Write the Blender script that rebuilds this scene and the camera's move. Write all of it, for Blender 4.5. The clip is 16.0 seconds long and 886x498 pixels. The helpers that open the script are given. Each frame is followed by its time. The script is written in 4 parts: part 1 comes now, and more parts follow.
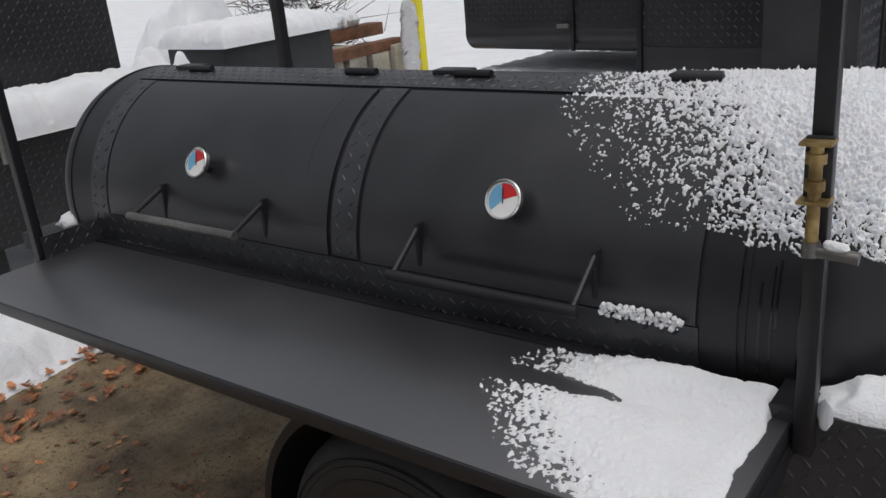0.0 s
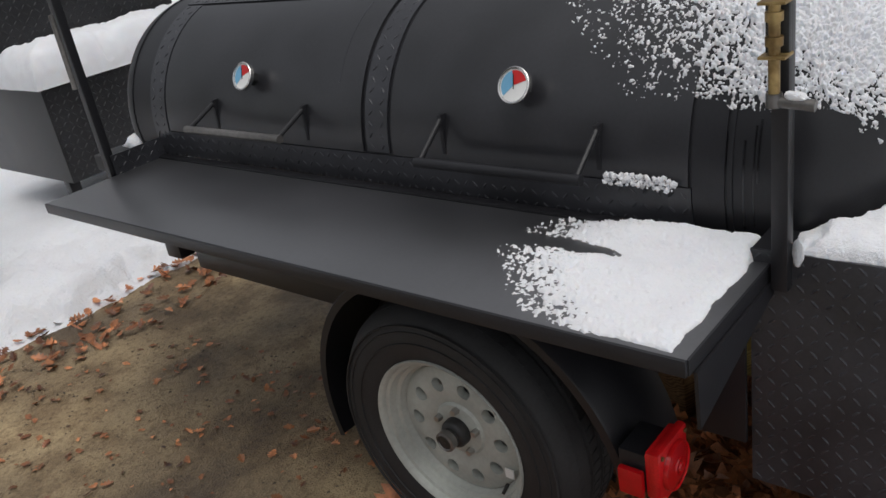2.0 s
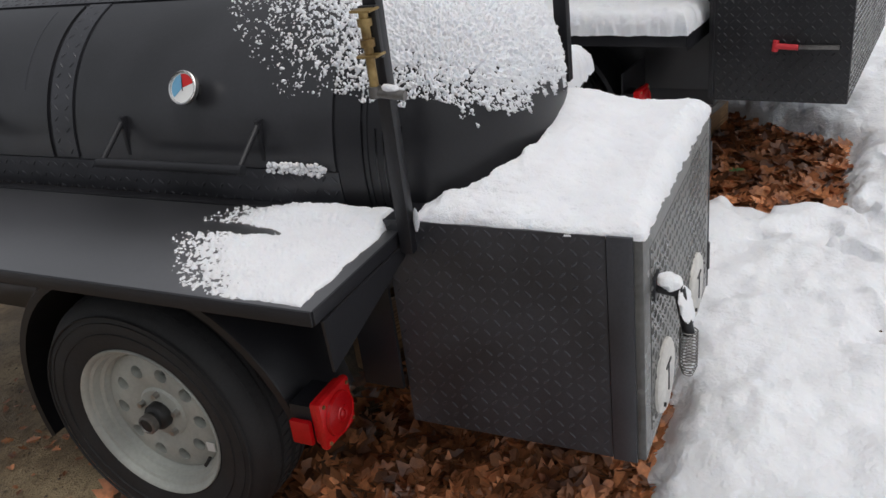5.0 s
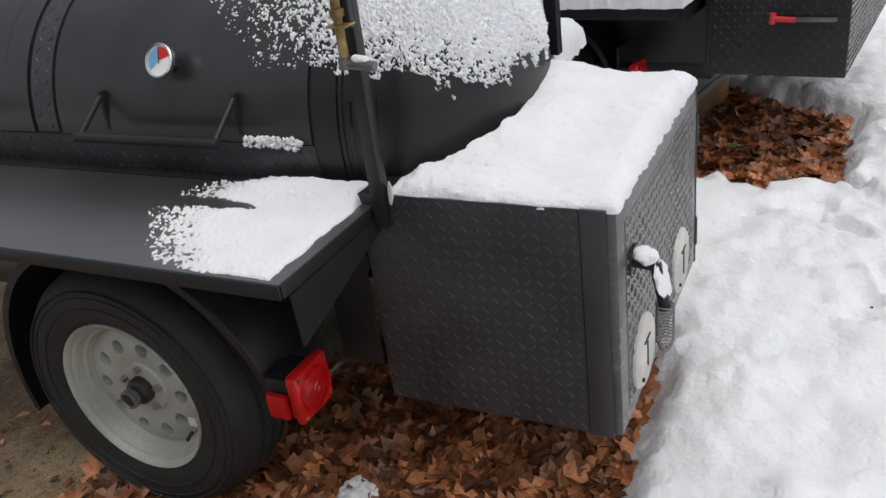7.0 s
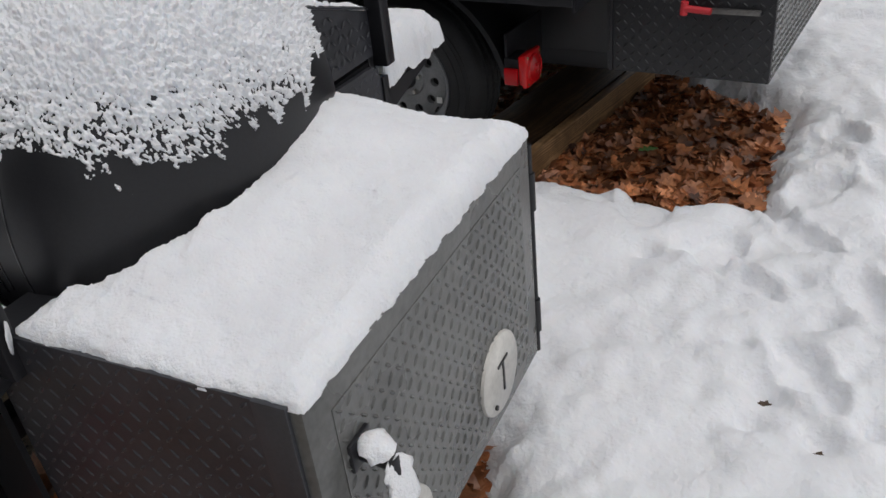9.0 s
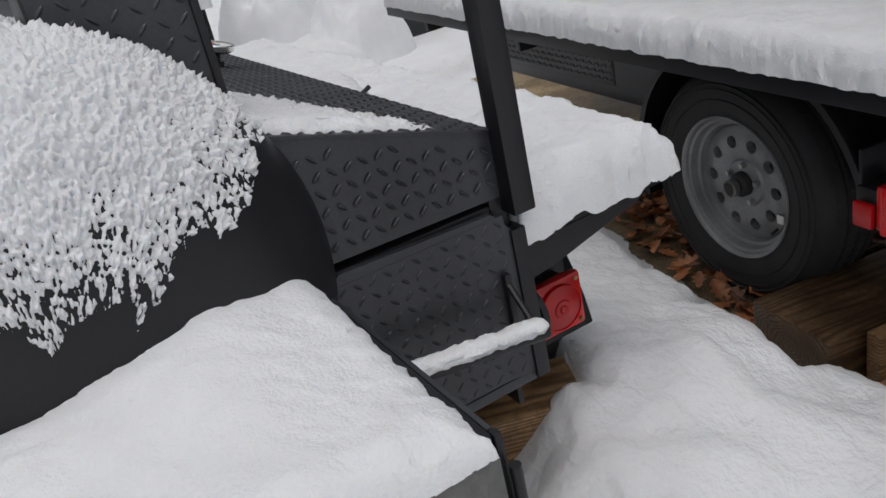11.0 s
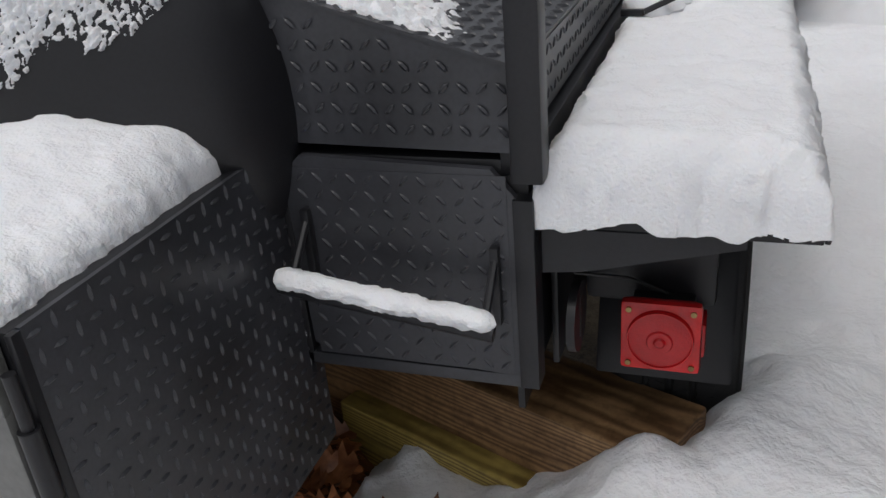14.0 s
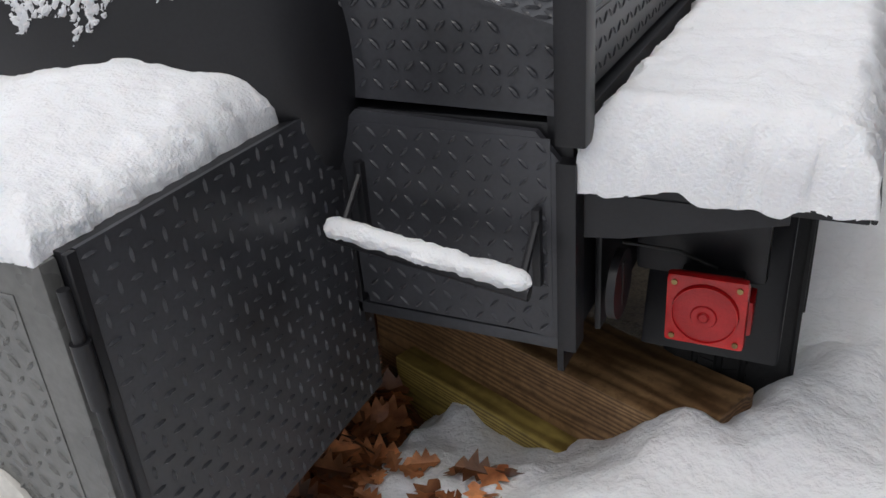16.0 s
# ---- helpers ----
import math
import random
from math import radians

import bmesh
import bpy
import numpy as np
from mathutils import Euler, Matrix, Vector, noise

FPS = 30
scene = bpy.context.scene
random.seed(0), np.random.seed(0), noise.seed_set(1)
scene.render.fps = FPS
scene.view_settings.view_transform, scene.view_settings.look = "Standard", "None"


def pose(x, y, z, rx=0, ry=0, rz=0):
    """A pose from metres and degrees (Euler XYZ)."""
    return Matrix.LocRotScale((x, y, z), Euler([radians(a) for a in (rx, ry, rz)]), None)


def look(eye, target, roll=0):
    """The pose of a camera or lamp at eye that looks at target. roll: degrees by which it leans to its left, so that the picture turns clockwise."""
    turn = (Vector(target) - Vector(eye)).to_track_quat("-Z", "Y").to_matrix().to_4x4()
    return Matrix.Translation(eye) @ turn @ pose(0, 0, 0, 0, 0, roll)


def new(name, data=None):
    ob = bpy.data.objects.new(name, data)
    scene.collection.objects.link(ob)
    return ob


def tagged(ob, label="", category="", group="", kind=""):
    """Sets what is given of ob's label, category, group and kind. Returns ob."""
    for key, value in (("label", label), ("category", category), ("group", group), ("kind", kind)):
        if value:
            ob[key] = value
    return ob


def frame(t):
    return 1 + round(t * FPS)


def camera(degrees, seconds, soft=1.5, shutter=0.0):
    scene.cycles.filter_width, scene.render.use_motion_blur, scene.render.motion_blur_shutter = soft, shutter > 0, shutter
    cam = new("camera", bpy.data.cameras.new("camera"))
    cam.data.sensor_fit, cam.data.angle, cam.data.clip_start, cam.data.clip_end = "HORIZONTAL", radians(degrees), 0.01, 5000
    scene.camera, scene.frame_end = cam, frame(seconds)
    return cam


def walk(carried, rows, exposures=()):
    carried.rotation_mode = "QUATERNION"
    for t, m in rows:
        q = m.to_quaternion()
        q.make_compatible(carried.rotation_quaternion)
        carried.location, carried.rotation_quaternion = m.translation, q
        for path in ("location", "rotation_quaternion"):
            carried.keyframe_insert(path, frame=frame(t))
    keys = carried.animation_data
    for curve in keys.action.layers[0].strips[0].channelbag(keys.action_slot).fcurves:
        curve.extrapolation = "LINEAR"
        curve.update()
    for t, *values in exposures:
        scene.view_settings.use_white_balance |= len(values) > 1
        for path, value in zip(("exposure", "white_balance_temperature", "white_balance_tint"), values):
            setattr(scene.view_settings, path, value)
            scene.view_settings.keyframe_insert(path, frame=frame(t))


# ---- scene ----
cam = camera(55.7, 16.0)
PATH = [
    (0, (-1.6, -0.723, 1.582), (-0.12, 0.434, 0.895), -5.4),
    (0.5, (-1.577, -0.806, 1.6), (-0.143, 0.399, 0.9), -5.7),
    (1, (-1.561, -0.898, 1.579), (-0.16, 0.33, 0.851), -6.2),
    (1.5, (-1.626, -0.916, 1.571), (-0.257, 0.332, 0.816), -6.5),
    (2, (-1.719, -0.914, 1.547), (-0.391, 0.337, 0.726), -10.1),
    (2.5, (-1.806, -0.912, 1.495), (-0.406, 0.195, 0.593), -8.4),
    (3, (-1.847, -0.935, 1.537), (-0.424, 0.14, 0.632), -8.1),
    (3.5, (-1.868, -0.994, 1.534), (-0.373, 0.027, 0.685), -7.7),
    (4, (-1.835, -1.103, 1.548), (-0.243, -0.245, 0.695), -7.2),
    (4.5, (-1.792, -1.202, 1.54), (-0.192, -0.363, 0.683), -7.4),
    (7, (-1.731, -1.315, 1.508), (-0.165, -0.456, 0.609), -7.9),
    (7.5, (-1.623, -1.326, 1.482), (-0.081, -0.525, 0.492), -7.5),
    (8, (-1.452, -1.337, 1.47), (0.114, -0.638, 0.441), -5.3),
    (8.5, (-1.21, -1.395, 1.456), (0.323, -0.663, 0.4), -5.5),
    (9, (-0.958, -1.444, 1.497), (0.549, -0.65, 0.449), -6.6),
    (9.5, (-0.688, -1.346, 1.471), (0.795, -0.479, 0.445), -6.1),
    (10, (-0.446, -1.359, 1.468), (0.929, -0.297, 0.478), -7.3),
    (10.2, (-0.317, -1.407, 1.444), (0.932, -0.171, 0.49), -8.9),
    (12.3, (0.524, -1.563, 1.328), (0.798, 0.256, 0.544), -12.9),
    (12.5, (0.586, -1.579, 1.328), (0.771, 0.23, 0.497), -12.2),
    (13, (0.737, -1.506, 1.31), (0.648, 0.311, 0.48), -9.1),
    (13.5, (0.86, -1.455, 1.284), (0.419, 0.303, 0.437), -7.0),
    (14, (0.968, -1.388, 1.215), (0.344, 0.296, 0.334), -5.2),
    (14.5, (1.013, -1.368, 1.2), (0.33, 0.292, 0.318), -3.7),
    (15, (1.029, -1.374, 1.205), (0.291, 0.254, 0.307), -3.3),
    (15.5, (1.031, -1.384, 1.2), (0.251, 0.217, 0.29), -4.0),
    (16, (1.039, -1.399, 1.203), (0.222, 0.178, 0.284), -4.7),
]
EXPOSURES = [(0, -0.6), (1, -0.54), (2, -0.45), (2.5, -0.2), (3, -0.4), (4.5, -0.42), (7, -0.32), (8.5, -0.5), (9.5, -0.76), (10.2, -0.78), (12.5, -0.52), (13, -0.58), (14, -0.48), (15, -0.27), (16, -0.27)]
walk(cam, [(t, look(eye, target, roll)) for t, eye, target, roll in PATH], EXPOSURES)

# ---- world and light: heavy overcast, soft daylight ----
world = bpy.data.worlds.new("overcast")
scene.world = world
world.use_nodes = True
wn = world.node_tree
wn.nodes.clear()
sky = wn.nodes.new("ShaderNodeTexSky")
sky.sky_type, sky.sun_disc = "NISHITA", False
sky.sun_elevation, sky.sun_rotation = radians(73), radians(201)
sky.air_density, sky.dust_density = 1.0, 4.0
grey = wn.nodes.new("ShaderNodeHueSaturation")
grey.inputs["Saturation"].default_value = 0.22
bgn = wn.nodes.new("ShaderNodeBackground")
bgn.inputs["Strength"].default_value = 0.185
won = wn.nodes.new("ShaderNodeOutputWorld")
wn.links.new(sky.outputs[0], grey.inputs["Color"])
wn.links.new(grey.outputs[0], bgn.inputs[0])
wn.links.new(bgn.outputs[0], won.inputs[0])

sun = new("sun", bpy.data.lights.new("sun", "SUN"))
sun.data.energy, sun.data.angle, sun.data.color = 0.45, radians(70), (1.0, 0.98, 0.95)
sun.matrix_world = look((-1.0, -2.6, 9.0), (0, 0, 0))


# ---- materials ----
def surface(name, tone, rough=0.5, metal=0.0, vary=0.25, grain=60.0, blotch=4.0, bump=0.15, tone2=None, island=0.0,
            rough_vary=0.12, spec=0.5, sub=0.0, depth=0.004):
    m = bpy.data.materials.new(name)
    m.use_nodes = True
    nt, N = m.node_tree, m.node_tree.nodes
    b = N["Principled BSDF"]
    co = N.new("ShaderNodeTexCoord")
    fine, wide = N.new("ShaderNodeTexNoise"), N.new("ShaderNodeTexNoise")
    fine.inputs["Scale"].default_value, fine.inputs["Detail"].default_value = grain, 5
    wide.inputs["Scale"].default_value, wide.inputs["Detail"].default_value = blotch, 4
    for n in (fine, wide):
        nt.links.new(co.outputs["Object"], n.inputs["Vector"])
    ramp = N.new("ShaderNodeValToRGB")
    low = [c * (1 - vary) for c in tone]
    high = list(tone2) if tone2 else [min(1, c * (1 + vary)) for c in tone]
    ramp.color_ramp.elements[0].position, ramp.color_ramp.elements[1].position = 0.32, 0.68
    ramp.color_ramp.elements[0].color, ramp.color_ramp.elements[1].color = (*low, 1), (*high, 1)
    nt.links.new(wide.outputs["Fac"], ramp.inputs["Fac"])
    mix = N.new("ShaderNodeMix")
    mix.data_type, mix.blend_type = "RGBA", "MULTIPLY"
    mix.inputs["Factor"].default_value = 0.6
    r2 = N.new("ShaderNodeValToRGB")
    g = 1 - vary
    r2.color_ramp.elements[0].color, r2.color_ramp.elements[1].color = (g, g, g, 1), (1, 1, 1, 1)
    r2.color_ramp.elements[0].position, r2.color_ramp.elements[1].position = 0.35, 0.6
    nt.links.new(fine.outputs["Fac"], r2.inputs["Fac"])
    nt.links.new(ramp.outputs[0], mix.inputs["A"])
    nt.links.new(r2.outputs[0], mix.inputs["B"])
    out = mix.outputs["Result"]
    if island:
        geo, hs, mr = N.new("ShaderNodeNewGeometry"), N.new("ShaderNodeHueSaturation"), N.new("ShaderNodeMapRange")
        mr.inputs["To Min"].default_value, mr.inputs["To Max"].default_value = 1 - island, 1 + island
        nt.links.new(geo.outputs["Random Per Island"], mr.inputs["Value"])
        nt.links.new(mr.outputs[0], hs.inputs["Value"])
        nt.links.new(out, hs.inputs["Color"])
        out = hs.outputs[0]
    nt.links.new(out, b.inputs["Base Color"])
    rr = N.new("ShaderNodeMapRange")
    rr.inputs["To Min"].default_value, rr.inputs["To Max"].default_value = max(0.03, rough - rough_vary), min(1, rough + rough_vary)
    nt.links.new(wide.outputs["Fac"], rr.inputs["Value"])
    nt.links.new(rr.outputs[0], b.inputs["Roughness"])
    b.inputs["Metallic"].default_value = metal
    b.inputs["Specular IOR Level"].default_value = spec
    if sub:
        b.inputs["Subsurface Weight"].default_value = sub
        b.inputs["Subsurface Radius"].default_value = (0.02, 0.025, 0.03)
        b.inputs["Subsurface Scale"].default_value = 0.5
    if bump:
        bp = N.new("ShaderNodeBump")
        bp.inputs["Strength"].default_value, bp.inputs["Distance"].default_value = bump, depth
        nt.links.new(fine.outputs["Fac"], bp.inputs["Height"])
        nt.links.new(bp.outputs[0], b.inputs["Normal"])
    return m


PAINT = surface("black_satin_paint", (0.014, 0.014, 0.0165), 0.4, spec=0.4, vary=0.3, grain=180, blotch=3, bump=0.12, depth=0.001)
PAINT_WET = surface("wet_black_paint", (0.018, 0.018, 0.021), 0.36, vary=0.3, grain=120, blotch=6, bump=0.15, rough_vary=0.08, spec=0.7, depth=0.001)
# Shelf black is lifted in tone to carry part of the sky gleam.
SHELF = surface("sheen_lifted_shelf_paint", (0.032, 0.032, 0.036), 0.42, vary=0.35, grain=140, blotch=3, bump=0.08, rough_vary=0.05, spec=1.0, depth=0.001)
PLATE = surface("black_tread_plate", (0.036, 0.037, 0.043), 0.36, vary=0.3, grain=150, blotch=5, bump=0.12, rough_vary=0.14, depth=0.001)
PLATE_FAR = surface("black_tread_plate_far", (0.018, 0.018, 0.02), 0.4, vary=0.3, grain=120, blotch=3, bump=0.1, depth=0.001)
# Base grey is raised to stand in for sky and snow reflections on wet plate.
SLEEK = surface("wet_reflection_grey_plate", (0.12, 0.12, 0.115), 0.27, vary=0.3, grain=70, blotch=7, bump=0.25, rough_vary=0.12, depth=0.003)
DISC = surface("heat_bleached_disc_paint", (0.62, 0.6, 0.56), 0.42, vary=0.2, grain=90, blotch=9, bump=0.1, depth=0.001)
TYRE = surface("tyre_rubber", (0.022, 0.022, 0.023), 0.72, vary=0.3, grain=150, blotch=10, bump=0.3, depth=0.002)
SHELF.node_tree.nodes["Principled BSDF"].inputs["Coat Weight"].default_value = 1.0
SHELF.node_tree.nodes["Principled BSDF"].inputs["Coat Roughness"].default_value = 0.38
SHELF.node_tree.nodes["Principled BSDF"].inputs["Coat IOR"].default_value = 1.7
RIM = surface("grey_white_wheel_enamel", (0.42, 0.435, 0.4), 0.42, vary=0.14, grain=90, blotch=7, bump=0.05, tone2=(0.5, 0.52, 0.475), depth=0.001)
SILVER = surface("dull_silver_wheel_paint", (0.27, 0.275, 0.28), 0.38, metal=0.3, vary=0.2, grain=110, blotch=8, bump=0.08, depth=0.001)
HUB = surface("black_hub", (0.02, 0.02, 0.02), 0.5, vary=0.4, bump=0.2)
ZINC = surface("zinc_nut", (0.45, 0.45, 0.43), 0.35, metal=0.9, vary=0.2, bump=0.1)
STEEL = surface("bare_worn_steel", (0.2, 0.19, 0.18), 0.4, metal=0.6, vary=0.35, grain=80, bump=0.15)
BRASS = surface("rusty_brass", (0.26, 0.15, 0.05), 0.45, metal=0.6, vary=0.45, grain=70, blotch=25, bump=0.3, tone2=(0.5, 0.36, 0.15))
RED = surface("red_lens", (0.6, 0.012, 0.014), 0.12, vary=0.2, grain=200, blotch=20, bump=0.25, rough_vary=0.06, depth=0.002)
RED2 = surface("red_reflector", (0.45, 0.005, 0.008), 0.1, vary=0.15, grain=300, blotch=20, bump=0.3, rough_vary=0.05, depth=0.002)
REDPAINT = surface("red_handle_plastic", (0.6, 0.03, 0.04), 0.4, vary=0.15, bump=0.05)
YELLOW = surface("yellow_post_paint", (0.8, 0.68, 0.02), 0.5, vary=0.12, blotch=3, bump=0.1)
SNOW = surface("fresh_snow", (0.83, 0.835, 0.86), 0.75, vary=0.03, grain=210, blotch=9, bump=0.42, tone2=(0.86, 0.87, 0.895), spec=0.25, sub=0.25, depth=0.009)
SNOWG = surface("ground_snow", (0.83, 0.835, 0.86), 0.8, vary=0.04, grain=60, blotch=3, bump=0.6, tone2=(0.86, 0.87, 0.895), spec=0.2, sub=0.2, depth=0.014)
DIRT = surface("wet_gravel_dirt", (0.21, 0.15, 0.095), 0.6, vary=0.45, grain=150, blotch=1.3, bump=0.8, tone2=(0.6, 0.45, 0.25), rough_vary=0.25, depth=0.012)
def speckled(m, size, dark, amount):
    """Darker flecks and puddled patches of a middle size over a surface."""
    nt, N = m.node_tree, m.node_tree.nodes
    b = N["Principled BSDF"]
    co = next(n for n in N if n.type == "TEX_COORD")
    src = b.inputs["Base Color"].links[0].from_socket
    for scale, lo, hi, f in ((size, 0.45, 0.58, amount), (size * 14, 0.5, 0.62, amount * 0.8)):
        nz, rp, mx = N.new("ShaderNodeTexNoise"), N.new("ShaderNodeValToRGB"), N.new("ShaderNodeMix")
        nz.inputs["Scale"].default_value, nz.inputs["Detail"].default_value, nz.inputs["Roughness"].default_value = scale, 7, 0.65
        nt.links.new(co.outputs["Object"], nz.inputs["Vector"])
        rp.color_ramp.elements[0].position, rp.color_ramp.elements[1].position = lo, hi
        rp.color_ramp.elements[0].color, rp.color_ramp.elements[1].color = (1, 1, 1, 1), (*dark, 1)
        nt.links.new(nz.outputs["Fac"], rp.inputs["Fac"])
        mx.data_type, mx.blend_type = "RGBA", "MULTIPLY"
        mx.inputs["Factor"].default_value = f
        nt.links.new(src, mx.inputs["A"])
        nt.links.new(rp.outputs[0], mx.inputs["B"])
        src = mx.outputs["Result"]
    nt.links.new(src, b.inputs["Base Color"])


speckled(DIRT, 3.2, (0.42, 0.36, 0.32), 0.7)
LEAF = surface("wet_oak_leaf", (0.34, 0.108, 0.043), 0.42, vary=0.5, grain=60, blotch=12, bump=0.4, tone2=(0.6, 0.25, 0.105), island=0.75, rough_vary=0.2, depth=0.004)
GREENLEAF = surface("green_leaf", (0.12, 0.25, 0.05), 0.45, vary=0.2)
TWIG = surface("brown_twig", (0.06, 0.04, 0.026), 0.8, vary=0.4)
BLOCK = surface("weathered_grey_board", (0.33, 0.3, 0.25), 0.8, vary=0.3, grain=40, blotch=4, bump=0.4, tone2=(0.5, 0.46, 0.38))
RUST = surface("rusty_beam", (0.16, 0.07, 0.035), 0.8, vary=0.45, grain=40, blotch=8, bump=0.5)
DARK = surface("dark_clutter", (0.02, 0.022, 0.025), 0.55, vary=0.4, grain=40, blotch=5, bump=0.2)
FACE = surface("dial_face", (0.78, 0.78, 0.76), 0.3, vary=0.05, bump=0)
BLUE = surface("dial_blue", (0.16, 0.4, 0.6), 0.3, vary=0.1, bump=0)
DRED = surface("dial_red", (0.55, 0.012, 0.012), 0.3, vary=0.1, bump=0)
BLACK = surface("dial_black", (0.01, 0.01, 0.01), 0.4, bump=0)
WETRUN = surface("wet_run", (0.008, 0.008, 0.01), 0.16, vary=0.2, bump=0, rough_vary=0.05)
CHROME = surface("dial_bezel", (0.75, 0.74, 0.72), 0.22, metal=1.0, vary=0.06, bump=0)


def timber_material(name, tone, tone2):
    m = surface(name, tone, 0.42, vary=0.35, grain=45, blotch=3, bump=0.3, tone2=tone2, rough_vary=0.2)
    nt, N = m.node_tree, m.node_tree.nodes
    mp = N.new("ShaderNodeMapping")
    mp.inputs["Scale"].default_value = (0.35, 2.6, 4.0)
    co = next(n for n in N if n.type == "TEX_COORD")
    nt.links.new(co.outputs["Object"], mp.inputs["Vector"])
    wv = N.new("ShaderNodeTexWave")
    wv.wave_type, wv.rings_direction = "RINGS", "X"
    wv.inputs["Scale"].default_value, wv.inputs["Distortion"].default_value = 9, 11
    wv.inputs["Detail"].default_value, wv.inputs["Detail Scale"].default_value = 2.5, 0.8
    nt.links.new(mp.outputs[0], wv.inputs["Vector"])
    b = N["Principled BSDF"]
    src = b.inputs["Base Color"].links[0].from_socket
    mx = N.new("ShaderNodeMix")
    mx.data_type, mx.blend_type = "RGBA", "MULTIPLY"
    mx.inputs["Factor"].default_value = 0.95
    rp = N.new("ShaderNodeValToRGB")
    rp.color_ramp.elements[0].color, rp.color_ramp.elements[1].color = (0.35, 0.3, 0.26, 1), (1, 1, 1, 1)
    nt.links.new(wv.outputs["Fac"], rp.inputs["Fac"])
    nt.links.new(src, mx.inputs["A"])
    nt.links.new(rp.outputs[0], mx.inputs["B"])
    nt.links.new(mx.outputs["Result"], b.inputs["Base Color"])
    return m


WOOD = timber_material("wet_treated_timber", (0.32, 0.18, 0.08), (0.58, 0.36, 0.18))
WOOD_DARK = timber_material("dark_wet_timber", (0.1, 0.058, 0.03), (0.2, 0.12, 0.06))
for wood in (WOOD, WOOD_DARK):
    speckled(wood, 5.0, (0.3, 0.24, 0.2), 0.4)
WOOD2 = timber_material("yellowish_timber", (0.5, 0.37, 0.09), (0.78, 0.6, 0.2))


# ---- mesh helpers ----
def link(name, me, material, parent=None, label=""):
    me.materials.append(material)
    ob = new(name, me)
    if parent is not None:
        ob.parent = parent
    return tagged(ob, label)


def part(name, bm, material, parent=None, label="", smooth=True):
    me = bpy.data.meshes.new(name)
    bmesh.ops.recalc_face_normals(bm, faces=bm.faces[:])
    bm.to_mesh(me)
    bm.free()
    if smooth:
        me.shade_smooth()
        me.set_sharp_from_angle(angle=radians(38))
    return link(name, me, material, parent, label)


def raw(name, verts, faces, material, parent=None, label="", smooth=True):
    me = bpy.data.meshes.new(name)
    me.from_pydata(verts if isinstance(verts, list) else verts.tolist(), [], faces if isinstance(faces, list) else faces.tolist())
    me.update()
    if smooth:
        me.shade_smooth()
    return link(name, me, material, parent, label)


def thing(name, label, category, group="", kind="", at=(0, 0, 0)):
    ob = new(name)
    ob.location = at
    ob.empty_display_size = 0.1
    return tagged(ob, label, category, group, kind)


def box(bm, lo, hi, bevel=0.003, turn=None):
    d = bmesh.ops.create_cube(bm, size=1)
    c = [(a + b) / 2 for a, b in zip(lo, hi)]
    s = [max(b - a, 1e-4) for a, b in zip(lo, hi)]
    m = Matrix.Translation(c) @ (turn or Matrix()) @ Matrix.Diagonal((*s, 1))
    bmesh.ops.transform(bm, matrix=m, verts=d["verts"])
    if bevel:
        es = list({e for v in d["verts"] for e in v.link_edges})
        bmesh.ops.bevel(bm, geom=es, offset=min(bevel, 0.45 * min(s)), segments=2, affect="EDGES", profile=0.6)
    return bm


def boxm(lo, hi, bevel=0.003, turn=None):
    return box(bmesh.new(), lo, hi, bevel, turn)


def tube(bm, a, b, r, seg=12, r2=None):
    a, b = Vector(a), Vector(b)
    d = bmesh.ops.create_cone(bm, cap_ends=True, segments=seg, radius1=r, radius2=r if r2 is None else r2, depth=(b - a).length)
    m = Matrix.Translation((a + b) / 2) @ (b - a).to_track_quat("Z", "Y").to_matrix().to_4x4()
    bmesh.ops.transform(bm, matrix=m, verts=d["verts"])
    return bm


def tubem(*args, **kw):
    return tube(bmesh.new(), *args, **kw)


def lathe(profile, seg=48, axis="X"):
    """Closed or open profile of (radius, along) turned round the axis."""
    bm = bmesh.new()
    rings = []
    for r, a in profile:
        ring = []
        for k in range(seg):
            t = 2 * math.pi * k / seg
            p = (a, r * math.cos(t), r * math.sin(t)) if axis == "X" else (r * math.cos(t), r * math.sin(t), a)
            ring.append(bm.verts.new(p))
        rings.append(ring)
    for p, q in zip(rings, rings[1:]):
        for k in range(seg):
            bm.faces.new((p[k], p[(k + 1) % seg], q[(k + 1) % seg], q[k]))
    return bm


def prism(outline, thick, frame_m):
    """A flat outline of (u, v) with thickness along its normal."""
    bm = bmesh.new()
    lo = [bm.verts.new(frame_m @ Vector((u, v, 0))) for u, v in outline]
    hi = [bm.verts.new(frame_m @ Vector((u, v, thick))) for u, v in outline]
    bm.faces.new(lo[::-1]), bm.faces.new(hi)
    for k in range(len(lo)):
        j = (k + 1) % len(lo)
        bm.faces.new((lo[k], lo[j], hi[j], hi[k]))
    return bm


def lattice(seed, n=64):
    return np.random.RandomState(seed).rand(n, n)


def vnoise(x, y, size, seed=1):
    """Smooth value noise in 0..1 with features of that size."""
    L = lattice(seed)
    n = L.shape[0]
    x, y = np.asarray(x) / size + 500, np.asarray(y) / size + 500
    i, j = np.floor(x).astype(int), np.floor(y).astype(int)
    u, v = x - i, y - j
    u, v = u * u * (3 - 2 * u), v * v * (3 - 2 * v)
    a, b, c, d = L[i % n, j % n], L[(i + 1) % n, j % n], L[i % n, (j + 1) % n], L[(i + 1) % n, (j + 1) % n]
    return (a * (1 - u) + b * u) * (1 - v) + (c * (1 - u) + d * u) * v


